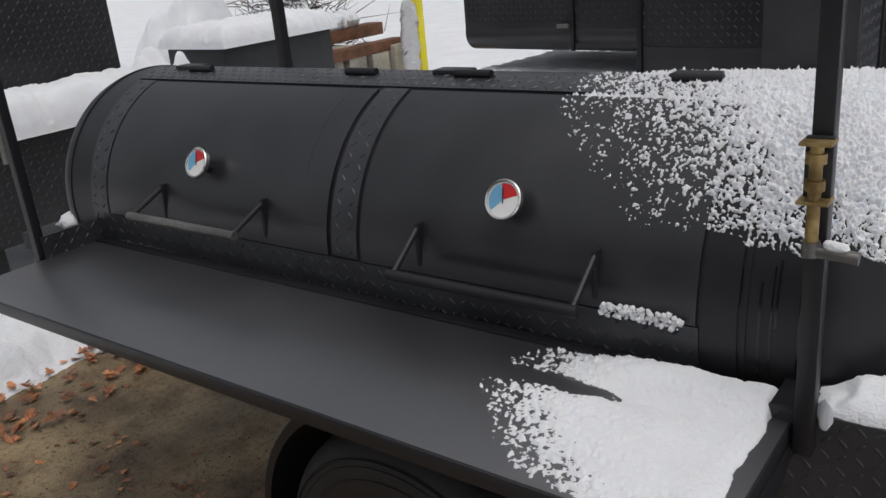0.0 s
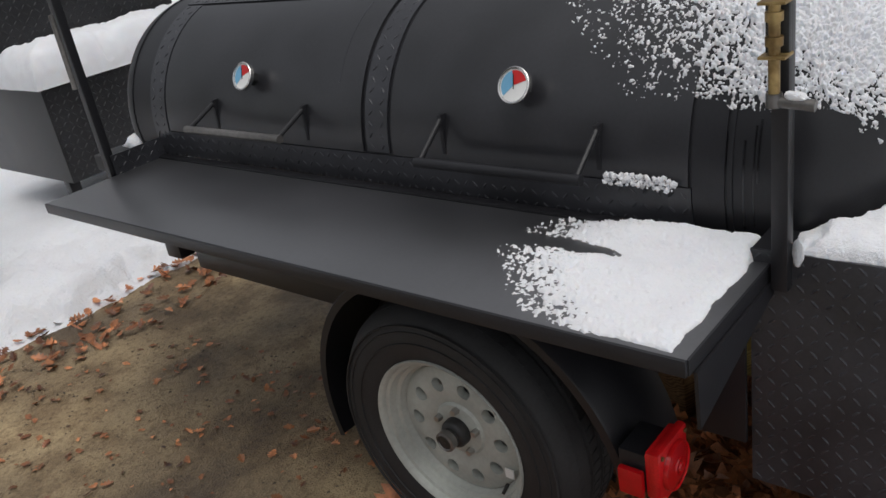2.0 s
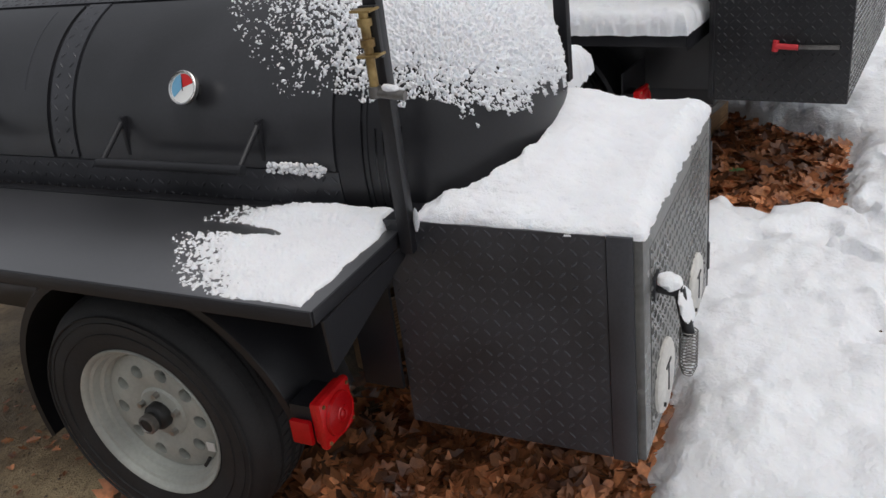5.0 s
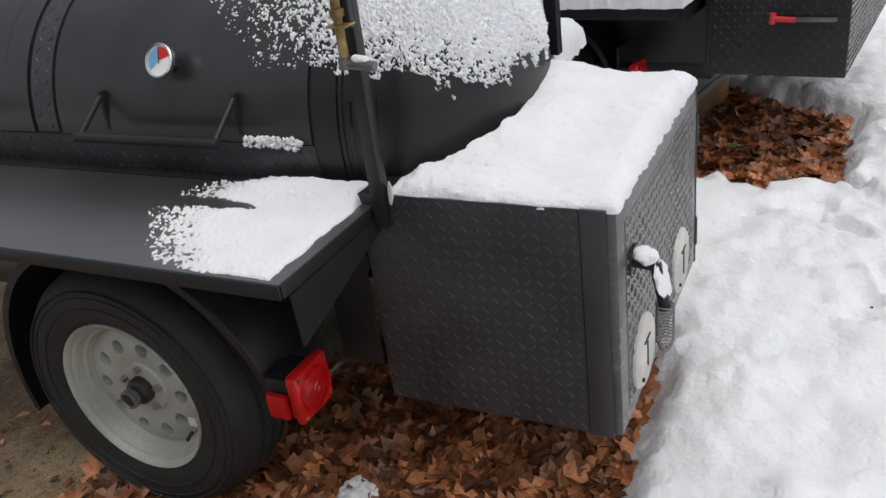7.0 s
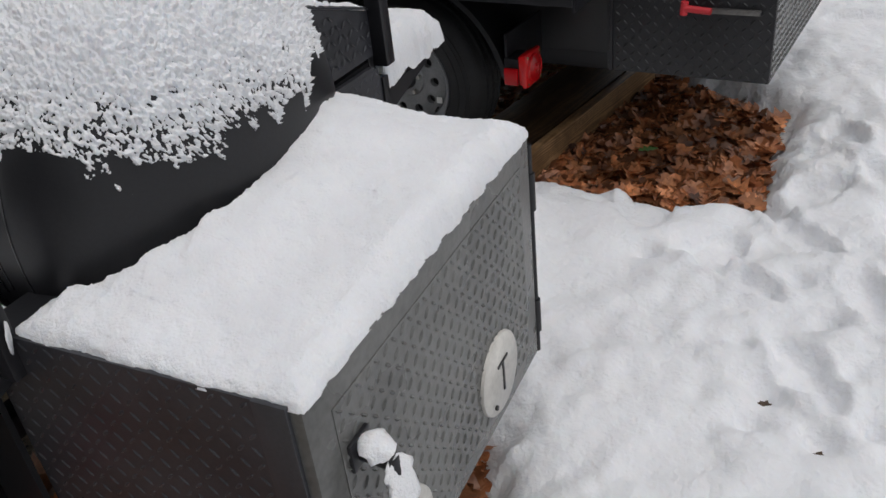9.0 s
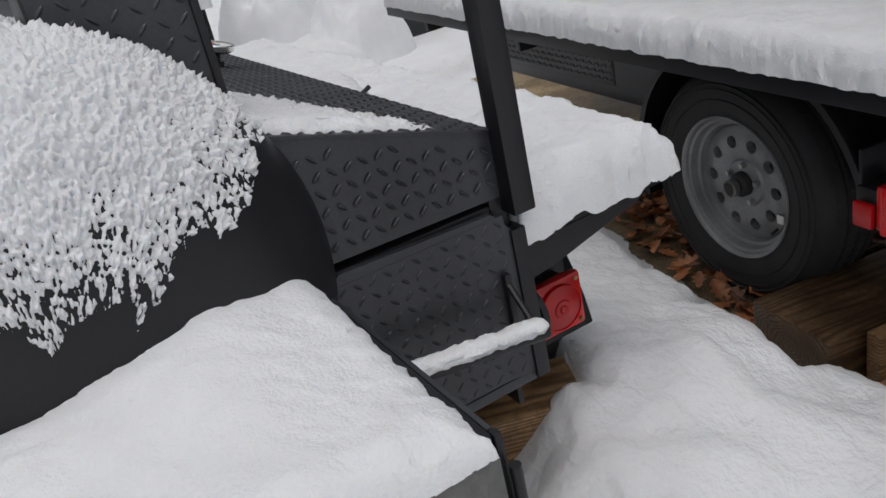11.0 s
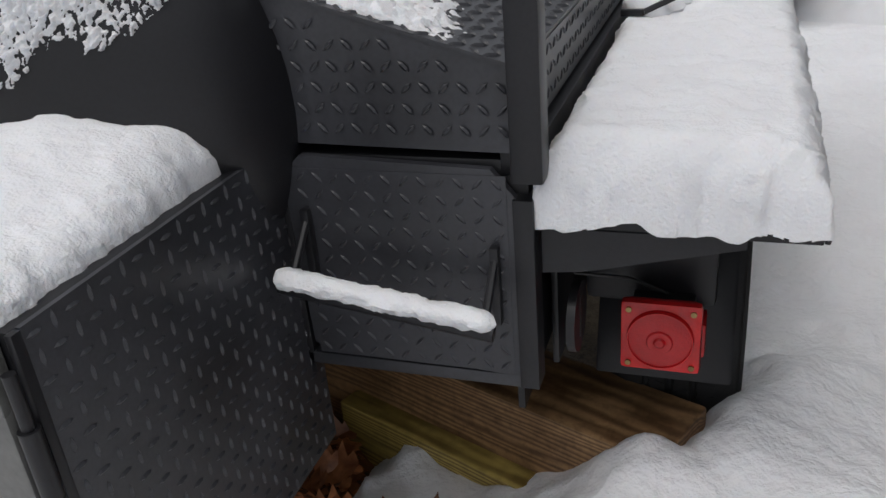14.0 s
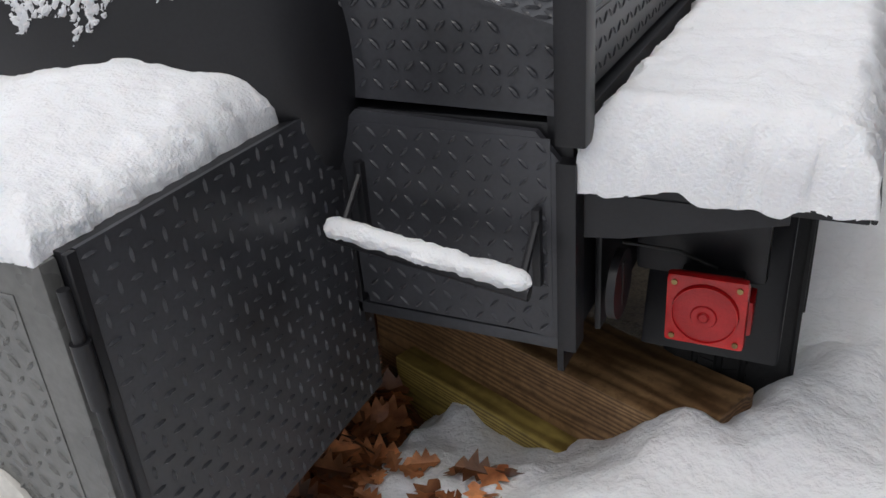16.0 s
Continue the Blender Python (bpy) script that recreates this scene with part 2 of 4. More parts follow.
def fbm(x, y, size, seed=1, octaves=4, fall=0.5):
    out, amp, tot = 0, 1.0, 0
    for k in range(octaves):
        out = out + amp * vnoise(x, y, size / 2**k, seed + k)
        tot, amp = tot + amp, amp * fall
    return out / tot


def ease(x):
    x = np.clip(x, 0, 1)
    return x * x * (3 - 2 * x)


def sheet(name, P, material, keep=None, label="", category="", group="", kind=""):
    """A mesh from a grid of places P[i, j, 3]; keep[i, j] picks the cells that are built."""
    n, m = P.shape[:2]
    idx = np.arange(n * m).reshape(n, m)
    q = np.stack([idx[:-1, :-1], idx[1:, :-1], idx[1:, 1:], idx[:-1, 1:]], -1)
    if keep is not None:
        cells = keep[:-1, :-1] | keep[1:, :-1] | keep[1:, 1:] | keep[:-1, 1:]
        q = q[cells]
    q = q.reshape(-1, 4)
    used, inv = np.unique(q, return_inverse=True)
    ob = raw(name, P.reshape(-1, 3)[used], inv.reshape(-1, 4), material)
    return tagged(ob, label, category, group, kind)


LUG = [(-1, 0, 0), (-0.4, -1, 0), (0.4, -1, 0), (1, 0, 0), (0.4, 1, 0), (-0.4, 1, 0), (-0.5, 0, 1), (0.5, 0, 1)]
LUGF = [(0, 1, 6), (1, 2, 7, 6), (2, 3, 7), (3, 4, 7), (4, 5, 6, 7), (5, 0, 6)]


def lugs(place, w, h, pitch=0.0245, length=0.021, width=0.006, high=0.002, tilt=45, ok=None):
    """Raised tread lugs over w x h; place(u, v, n) gives the point in space. Returns vertices and faces."""
    V, F = [], []
    step = pitch
    for i in range(int(w / step)):
        for j in range(int(h / step)):
            u, v = (i + 0.5) * w / int(w / step), (j + 0.5) * h / int(h / step)
            if ok and not ok(u, v):
                continue
            a = radians(tilt if (i + j) % 2 else tilt + 90)
            ca, sa = math.cos(a), math.sin(a)
            k = len(V)
            for x, y, z in LUG:
                x, y = x * length / 2, y * width / 2
                V.append(place(u + x * ca - y * sa, v + x * sa + y * ca, z * high))
            F += [tuple(k + q for q in f) for f in LUGF]
    return V, F


def flat(o, u, v):
    o, u, v = Vector(o), Vector(u).normalized(), Vector(v).normalized()
    n = u.cross(v)
    return lambda a, b, c: tuple(o + u * a + v * b + n * c)


def tread(name, o, u, v, w, h, parent, material=None, thick=0.005, label="", ok=None, slab=True, **kw):
    """A tread-plate sheet: a slab with its raised lugs in one mesh, facing u x v."""
    f = flat(o, u, v)
    V = [f(a, b, c) for c in (-thick, 0) for a, b in ((0, 0), (w, 0), (w, h), (0, h))]
    F = [(3, 2, 1, 0), (4, 5, 6, 7), (0, 1, 5, 4), (1, 2, 6, 5), (2, 3, 7, 6), (3, 0, 4, 7)]
    LV, LF = lugs(lambda a, b, c: f(a, b, c + 0.0002), w, h, ok=ok, **kw)
    if not slab:
        return tagged(raw(name, LV, LF, material or PLATE, parent, label, smooth=False), kind="stuff")
    F += [tuple(q + 8 for q in fc) for fc in LF]
    return raw(name, V + LV, F, material or PLATE, parent, label, smooth=False)

# ---- ground ----
def ground_height(x, y):
    return 0.012 * (fbm(x, y, 0.5, 3) - 0.5)


gx = np.concatenate([[-60, -20, -8], np.linspace(-4, 5, 120), [8, 20, 60]])
gy = np.concatenate([[-60, -20, -6], np.linspace(-3, 5, 110), [9, 20, 60]])
GX, GY = np.meshgrid(gx, gy, indexing="ij")
sheet("ground", np.stack([GX, GY, ground_height(GX, GY)], -1), DIRT, None, "wet brown gravelly dirt ground with muddy patches", "ground", kind="structure")


# Added wall out of view: blocks low sky so the barrel's near side reflects dark.
tagged(part("unseen_dark_wall", boxm((-8.2, -5.0, -0.1), (-8.0, 7.5, 4.2), 0.02), surface("dark_wall_paint", (0.12, 0.11, 0.1), 0.7, vary=0.25, blotch=1.2), None), "plain dark unseen wall added to darken reflections on the barrel", "wall", kind="structure")


def rect_gap(x, y, x0, x1, y0, y1):
    """Distance inside a rectangle (positive inside)."""
    return np.minimum(np.minimum(x - x0, x1 - x), np.minimum(y - y0, y1 - y))


PITS = ((0.625, -1.40, 0.04), (0.51, -1.375, 0.03), (0.49, -1.52, 0.035), (1.08, -1.43, 0.03), (1.50, -1.66, 0.04), (0.89, -1.51, 0.03), (1.12, -1.017, 0.025), (0.56, -1.61, 0.03), (1.40, -1.66, 0.035))


FEET = ((0.70, -1.47, 35), (1.02, -1.60, 20), (1.33, -1.42, 40), (1.72, -1.62, 15), (1.05, -1.27, 60), (1.55, -1.30, 30), (2.05, -1.50, 25))


def snow_depth(x, y):
    wob = 0.16 * (fbm(x, y, 0.35, 11) - 0.5) + 0.07 * (fbm(x, y, 0.09, 21) - 0.5)
    bare = np.maximum.reduce([
        rect_gap(x, y, -9, 0.12, -0.80, 2.62),
        rect_gap(x, y, -9, 0.23, -0.77, 2.6),
        np.minimum.reduce([0.376 * x + 0.927 * y - 0.22, 0.84 - x, 2.6 - y]),
        np.minimum.reduce([x - 1.62, 2.72 + 0.75 * (y + 0.75) - x, y + 1.22, -0.25 - y]),
        np.minimum.reduce([x - 1.64 - 0.26 * y, 4.4 - x - 0.3 * y, y + 0.3, 3.35 - 0.25 * (x - 2.5) - y]),
    ])
    d = -bare + wob
    h = 0.12 * ease(d / 0.16) + 0.05 * ease(d / 0.5)
    lumps = 0.06 * (fbm(x, y, 0.45, 31) - 0.5) + 0.075 * (fbm(x, y, 0.14, 41, 4, 0.6) - 0.5)
    for px, py, pr in PITS:
        lumps = lumps - 0.06 * np.exp(-((x - px) ** 2 + (y - py) ** 2) / pr**2)
    for px, py, a in FEET:
        ca, sa = math.cos(radians(a)), math.sin(radians(a))
        u, v = (x - px) * ca + (y - py) * sa, (y - py) * ca - (x - px) * sa
        r = np.hypot(u / 0.14, v / 0.055) + 0.5 * (fbm(x, y, 0.05, 57, 2) - 0.5)
        lumps = lumps - 0.045 * ease((1.05 - r) / 0.3) + 0.014 * np.exp(-((r - 1.25) / 0.22) ** 2)
    tracks = 0.05 * ease((0.36 - fbm(x, y, 0.24, 51, 2)) / 0.08)
    mound = 0.10 * ease((x - 0.55) / 0.35) * np.exp(-((x - 0.78) ** 2 / 0.22) ** 2 - ((y + 0.42) ** 2 / 0.07) ** 2) + 0.10 * np.exp(-((x - 1.28) ** 2 + (y + 0.28) ** 2) / 0.05) - 0.06 * np.exp(-((x - 1.08) ** 2 + (y + 0.24) ** 2) / 0.012) + 0.12 * np.exp(-((x - 1.10) ** 2 + (y - 0.02) ** 2) / 0.03) + 0.15 * np.exp(-((x - 0.97) ** 2 + (y + 0.22) ** 2) / 0.022)
    h = h + (lumps - tracks * ease((x - 0.7) / 0.5) * ease((-0.6 - y) / 0.3)) * ease(d / 0.2) + mound * ease(d / 0.06)
    return np.where(d > 0, h, np.maximum(-0.03, d * 0.8)), d


def snow_field(name, x0, x1, y0, y1, step, label):
    X, Y = np.meshgrid(np.arange(x0, x1 + step / 2, step), np.arange(y0, y1 + step / 2, step), indexing="ij")
    h, d = snow_depth(X, Y)
    rim = ease(rect_gap(X, Y, x0, x1, y0, y1) / 0.5)
    sheet(name, np.stack([X, Y, (ground_height(X, Y) + h) * rim + 0.15 * (1 - rim)], -1), SNOWG, d > -0.02, label, "snow", kind="structure")


snow_field("snow_ground", -3.2, 4.2, -2.8, 3.7, 0.014, "deep trampled white snow on the ground with tracks")
far = [(-60, -4, -60, 60), (4.15, 60, -60, 60), (-4, 4.15, 3.55, 60), (-4, 4.15, -60, -2.75), (-4, -3.1, -2.75, 3.55)]
for x0, x1, y0, y1 in far:
    n, m = 24, 24
    X, Y = np.meshgrid(np.linspace(x0, x1, n), np.linspace(y0, y1, m), indexing="ij")
    sheet("snow_ground_far", np.stack([X, Y, 0.145 + 0.1 * (fbm(X, Y, 3.0, 9) - 0.5) * ease(-rect_gap(X, Y, -4, 4.2, -2.8, 3.7) / 4)], -1), SNOWG, None,
          "even white snow cover stretching away", "snow", kind="structure")


# ---- wheels, lights and other repeated trailer parts ----
def rim_disc(r1, r2, rc, rh, count=10, along=0.0):
    """A dished wheel disc with round holes that go through."""
    bm = bmesh.new()
    half = math.pi / count
    sq = []
    for side in range(4):
        for k in range(4):
            t = -1 + k / 2
            sq.append([(t, -1), (1, t), (-t, 1), (-1, -t)][side])
    def spot(a, b, ang):
        r = rc + (b * (r2 - rc) if b > 0 else b * (rc - r1))
        t = ang + a * half
        dish = 0.012 * math.sin(math.pi * (r - r1) / (r2 - r1))
        return (along - dish, r * math.cos(t), r * math.sin(t))
    for s in range(count):
        ang = 2 * half * s
        outer, inner, deep = [], [], []
        for a, b in sq:
            outer.append(bm.verts.new(spot(a, b, ang)))
            l = math.hypot(a, b)
            r, t = rc + rh * b / l, ang + rh * a / l / rc
            inner.append(bm.verts.new((along - 0.012 * math.sin(math.pi * (r - r1) / (r2 - r1)), r * math.cos(t), r * math.sin(t))))
            deep.append(bm.verts.new((along + 0.012, r * math.cos(t), r * math.sin(t))))
        for k in range(16):
            j = (k + 1) % 16
            bm.faces.new((outer[k], outer[j], inner[j], inner[k]))
            bm.faces.new((inner[k], inner[j], deep[j], deep[k]))
    bmesh.ops.remove_doubles(bm, verts=bm.verts[:], dist=1e-5)
    return bm


def wheel(parent, x, y, z, side, nuts=5, enamel=None, word="grey-white enamelled"):
    """A trailer wheel; its outer face looks along side * x."""
    enamel = enamel or RIM
    hub = new("wheel")
    hub.parent = parent
    hub.matrix_basis = pose(x, y, z) @ (Matrix() if side < 0 else Matrix.Rotation(math.pi, 4, "Z"))
    prof = [(0.212, 0.0), (0.222, -0.006), (0.245, -0.012), (0.275, -0.016), (0.3, -0.014), (0.318, -0.004), (0.33, 0.012), (0.338, 0.025),
            (0.343, 0.045), (0.345, 0.056), (0.338, 0.06), (0.338, 0.067), (0.345, 0.07), (0.345, 0.098), (0.337, 0.101), (0.337, 0.109), (0.345, 0.112), (0.345, 0.14), (0.338, 0.143), (0.338, 0.15), (0.345, 0.153), (0.338, 0.182), (0.325, 0.2), (0.28, 0.215), (0.225, 0.205), (0.205, 0.19), (0.205, 0.01), (0.212, 0.0)]
    t = lathe(prof, 96)
    tyre = part("tyre", t, TYRE, hub, "black rubber tyre with worn tread")
    V, F = [], []
    for k in range(78):
        for a0, a1, skew in ((0.028, 0.058, 0.01), (0.072, 0.096, -0.008), (0.114, 0.138, 0.008), (0.152, 0.18, -0.01)):
            t0 = 2 * math.pi * (k + (0.5 if skew > 0 else 0)) / 78
            q = len(V)
            for dr in (-0.006, 0.0035):
                for du, al in ((-0.5, a0), (0.5, a0), (0.5, a1), (-0.5, a1)):
                    th = t0 + du * 0.052 + skew * (1 if al == a1 else -1)
                    r = 0.345 - 0.35 * abs(al - 0.105) ** 1.5 * 0.8 + dr - (0.003 if al < 0.03 or al > 0.17 else 0)
                    V.append((al, r * math.cos(th), r * math.sin(th)))
            F += [tuple(q + i for i in f) for f in ((4, 5, 6, 7), (0, 1, 5, 4), (1, 2, 6, 5), (2, 3, 7, 6), (3, 0, 4, 7))]
    tagged(raw("tread", V, F, TYRE, tyre, smooth=False), kind="stuff")
    for r0 in (0.262, 0.292, 0.308):
        part("sidewall_ring", lathe([(r0 - 0.003, -0.0125), (r0 - 0.0015, -0.0175), (r0 + 0.0015, -0.0178), (r0 + 0.003, -0.0125)], 72), TYRE, tyre)
    rim = lathe([(0.2, 0.2), (0.185, 0.15), (0.183, 0.075), (0.19, 0.03), (0.2, 0.012), (0.209, 0.004), (0.214, -0.003), (0.212, -0.008),
                 (0.207, -0.006), (0.202, 0.0), (0.2, 0.008), (0.192, 0.011), (0.19, 0.018), (0.187, 0.032), (0.178, 0.036), (0.176, 0.052), (0.172, 0.056), (0.166, 0.05)], 72)
    r = part("rim", rim, enamel, hub, word + " steel rim")
    part("disc", rim_disc(0.07, 0.168, 0.124, 0.0185, 10, 0.05), enamel, r)
    part("hub_plate", lathe([(0.072, 0.05), (0.066, 0.043), (0.03, 0.04), (0.002, 0.04)], 40), enamel, r)
    part("hub_barrel", lathe([(0.037, 0.045), (0.036, 0.022), (0.031, 0.015), (0.025, 0.012), (0.025, -0.008), (0.018, -0.012), (0.001, -0.012)], 32), HUB, r)
    part("grease_cap", lathe([(0.0258, 0.004), (0.0258, -0.012), (0.02, -0.015), (0.018, -0.011), (0.001, -0.011)], 28), STEEL, r, "worn steel grease cap")
    for k in range(nuts):
        u = 2 * math.pi * (k + 0.3) / nuts
        c = (0.057 * math.cos(u), 0.057 * math.sin(u))
        part("lug_nut", tubem((0.045, *c), (0.027, *c), 0.0105, 6, 0.008), ZINC, r)
    part("valve_stem", tubem((0.03, -0.135, -0.10), (0.004, -0.14, -0.104), 0.0045, 8), HUB, r)
    part("sticker", boxm((0.036, -0.152, -0.085), (0.039, -0.128, -0.06), 0), FACE, r)
    part("inner_drum", lathe([(0.002, 0.07), (0.174, 0.07), (0.174, 0.16), (0.002, 0.16)], 32), HUB, r)
    return hub


def fender(parent, x0, x1, y, z, R=0.42, start=-18, end=172):
    bm = bmesh.new()
    n = 28
    rows = []
    prof = [(x0, R - 0.02), (x0, R), (x0 + 0.006, R + 0.004), (x1 - 0.006, R + 0.004), (x1, R), (x1, R - 0.02), (x1 - 0.004, R - 0.004), (x0 + 0.004, R - 0.004)]
    for k in range(n + 1):
        t = radians(start + (end - start) * k / n)
        grow = 0.06 * max(0.0, (math.degrees(t) - 90) / 90)
        rows.append([bm.verts.new((px, y + (r + grow) * math.cos(t), z + min((r + grow) * math.sin(t), 0.375))) for px, r in prof])
    for a, b in zip(rows, rows[1:]):
        for k in range(len(prof)):
            j = (k + 1) % len(prof)
            bm.faces.new((a[k], a[j], b[j], b[k]))
    bm.faces.new(rows[0]), bm.faces.new(rows[-1][::-1])
    return part("fender", bm, PAINT, parent, "black steel wheel fender")


def tail_light(parent, x, y, z, side):
    """A square red lamp that faces -y with a marker on its outer side. x, y, z: centre of the lens face."""
    w = 0.057
    e = part("tail_light", boxm((x - w + 0.004, y + 0.012, z - w + 0.004), (x + w - 0.004, y + 0.034, z + w - 0.004), 0.008), RED, parent, "square red tail light with four corner screws")
    part("lens", boxm((x - w - 0.003, y, z - w - 0.003), (x + w + 0.003, y + 0.02, z + w + 0.003), 0.01), RED, e, "clear red lens")
    bm = lathe([(0.05, -0.001), (0.048, 0.006), (0.04, 0.0085), (0.02, 0.011), (0.001, 0.012)], 32, "Z")
    bmesh.ops.transform(bm, matrix=Matrix.Translation((x, y, z)) @ Matrix.Rotation(radians(90), 4, "X"), verts=bm.verts)
    part("round_lens", bm, RED2, e)
    bm = lathe([(0.02, 0.0105), (0.018, 0.0135), (0.012, 0.014), (0.009, 0.0125), (0.006, 0.0155), (0.001, 0.016)], 24, "Z")
    bmesh.ops.transform(bm, matrix=Matrix.Translation((x, y, z)) @ Matrix.Rotation(radians(90), 4, "X"), verts=bm.verts)
    part("lens_boss", bm, RED2, e)
    for r0, r1 in ((0.0495, 0.009),):
        bm = lathe([(r0, r1 - 0.006), (r0 - 0.001, r1), (r0 - 0.0025, r1), (r0 - 0.0035, r1 - 0.006)], 32, "Z")
        bmesh.ops.transform(bm, matrix=Matrix.Translation((x, y, z)) @ Matrix.Rotation(radians(90), 4, "X"), verts=bm.verts)
        part("lens_ring", bm, RED, e)
    for a in (-1, 1):
        for b in (-1, 1):
            part("screw", tubem((x + a * 0.047, y + 0.004, z + b * 0.047), (x + a * 0.047, y - 0.003, z + b * 0.047), 0.0045, 10), BRASS, e)
    part("side_marker", boxm((min(x + side * (w - 0.006), x + side * (w + 0.008)), y + 0.034, z - 0.05), (max(x + side * (w - 0.006), x + side * (w + 0.008)), y + 0.085, z + 0.01), 0.005), RED2, e, "red side marker")
    part("bracket", boxm((x - w + 0.01, y + 0.034, z - 0.045), (x + w - 0.01, y + 0.09, z + 0.04), 0.004), PAINT, e)
    return e


def gauge(parent, c, n, r=0.039, stem=0.06, turn=0.0):
    """A round dial thermometer at c that faces along n."""
    m = Matrix.Translation(c) @ Vector(n).to_track_quat("Z", "Y").to_matrix().to_4x4() @ Matrix.Rotation(turn, 4, "Z")
    def put(bm):
        bmesh.ops.transform(bm, matrix=m, verts=bm.verts)
        return bm
    g = part("gauge", put(lathe([(0.001, -0.016), (r * 0.8, -0.016), (r, -0.01), (r * 1.03, 0.002), (r * 0.98, 0.004), (r * 0.9, 0.003), (r * 0.88, -0.002)], 40, "Z")), CHROME, parent,
             "round dial thermometer with a bright bezel")
    def sector(a0, a1, r1, r0=0.0, h=0.0):
        bm = bmesh.new()
        k = 14
        pts = [bm.verts.new((q * math.cos(radians(a0 + (a1 - a0) * i / k)), q * math.sin(radians(a0 + (a1 - a0) * i / k)), h)) for q in (r0 + 1e-4, r1) for i in range(k + 1)]
        for i in range(k):
            bm.faces.new((pts[i], pts[i + 1], pts[k + 2 + i], pts[k + 1 + i]))
        return put(bm)
    part("dial", sector(0, 360, r * 0.9, 0, 0.0), FACE, g)
    part("blue_zone", sector(95, 215, r * 0.82, r * 0.05, 0.0006), BLUE, g)
    part("red_zone", sector(10, 95, r * 0.82, r * 0.05, 0.0006), DRED, g)
    part("pointer", put(boxm((-0.001, -r * 0.2, 0.001), (0.001, r * 0.62, 0.002), 0)), BLACK, g)
    part("stem", put(tubem((0, 0, -stem), (0, 0, -0.014), 0.011, 10)), HUB, g)
    part("collar", put(tubem((0, 0, -stem), (0, 0, -stem + 0.018), 0.02, 6)), HUB, g)
    return g


# ---- the smoker trailer ----
DX, DZ, DR = 0.055, 0.913, 0.369
REAR, FRONT, HEAD = -0.43, 1.70, 0.215
smoker = thing("smoker_trailer", "black steel barrel smoker on a trailer, part snow-covered, parked on dirt", "smoker trailer")


def on_drum(th, y, out=0.0):
    t = radians(th)
    return (DX - (DR + out) * math.sin(t), y, DZ + (DR + out) * math.cos(t))


# drum with domed ends
prof = []
for k in range(13):
    a = math.pi / 2 * k / 12
    prof.append((max(0.002, DR * math.sin(a)), REAR - HEAD * math.cos(a)))
prof += [(DR, REAR + 0.001)] + [(DR, REAR + (FRONT - REAR) * k / 6) for k in range(1, 6)]
for k in range(13):
    a = math.pi / 2 * k / 12
    prof.append((max(0.002, DR * math.cos(a)), FRONT + HEAD * math.sin(a)))
bm = lathe(prof, 128)
bmesh.ops.transform(bm, matrix=Matrix.Translation((DX, 0, DZ)) @ Matrix.Rotation(radians(90), 4, "Z"), verts=bm.verts)
drum = part("barrel", bm, PAINT, smoker, "long black steel barrel with domed ends")


def curved(name, th0, th1, y0, y1, out0, out1, material, parent, label="", tread_on=False, pitch=0.027, tilt=45):
    """A curved sheet that lies on the drum between two heights over it."""
    n = max(2, int(abs(th1 - th0) / 3))
    V, F = [], []
    for k in range(n + 1):
        t = th0 + (th1 - th0) * k / n
        V += [on_drum(t, y0, out0), on_drum(t, y0, out1), on_drum(t, y1, out1), on_drum(t, y1, out0)]
    for k in range(n):
        a, b = 4 * k, 4 * k + 4
        F += [(a + i, a + (i + 1) % 4, b + (i + 1) % 4, b + i) for i in range(4)]
    F += [(0, 1, 2, 3), tuple(4 * n + i for i in (3, 2, 1, 0))]
    if tread_on:
        w, h = abs(y1 - y0), radians(abs(th1 - th0)) * DR
        lo_y, lo_t = min(y0, y1), min(th0, th1)
        LV, LF = lugs(lambda u, v, c: on_drum(lo_t + math.degrees(v / DR), lo_y + u, out1 + c), w, h, pitch=pitch, tilt=tilt)
        k = len(V)
        V, F = V + LV, F + [tuple(q + k for q in f) for f in LF]
    bm = bmesh.new()
    vs = [bm.verts.new(v) for v in V]
    for f in F:
        bm.faces.new([vs[i] for i in f])
    return part(name, bm, material, parent, label)


STRAP = dict(out0=-0.004, out1=0.005, material=PLATE, parent=drum, tread_on=True)
curved("tread_strap", 1, 18, -0.30, 1.60, label="tread-plate strap along the hinge side", **STRAP)
curved("tread_strap", 19.5, 92, 1.505, 1.585, **STRAP)
curved("tread_strap", 19.5, 88, 0.527, 0.603, **STRAP)
curved("tread_strap", 89, 104, -0.26, 1.585, **STRAP)
curved("plain_strap", 19.5, 104, -0.325, -0.262, -0.004, 0.004, PAINT, drum)
for y in (-0.335, FRONT + 0.002):
    curved("weld_seam", -95, 120, y - 0.004, y + 0.004, -0.002, 0.0025, PAINT, drum)


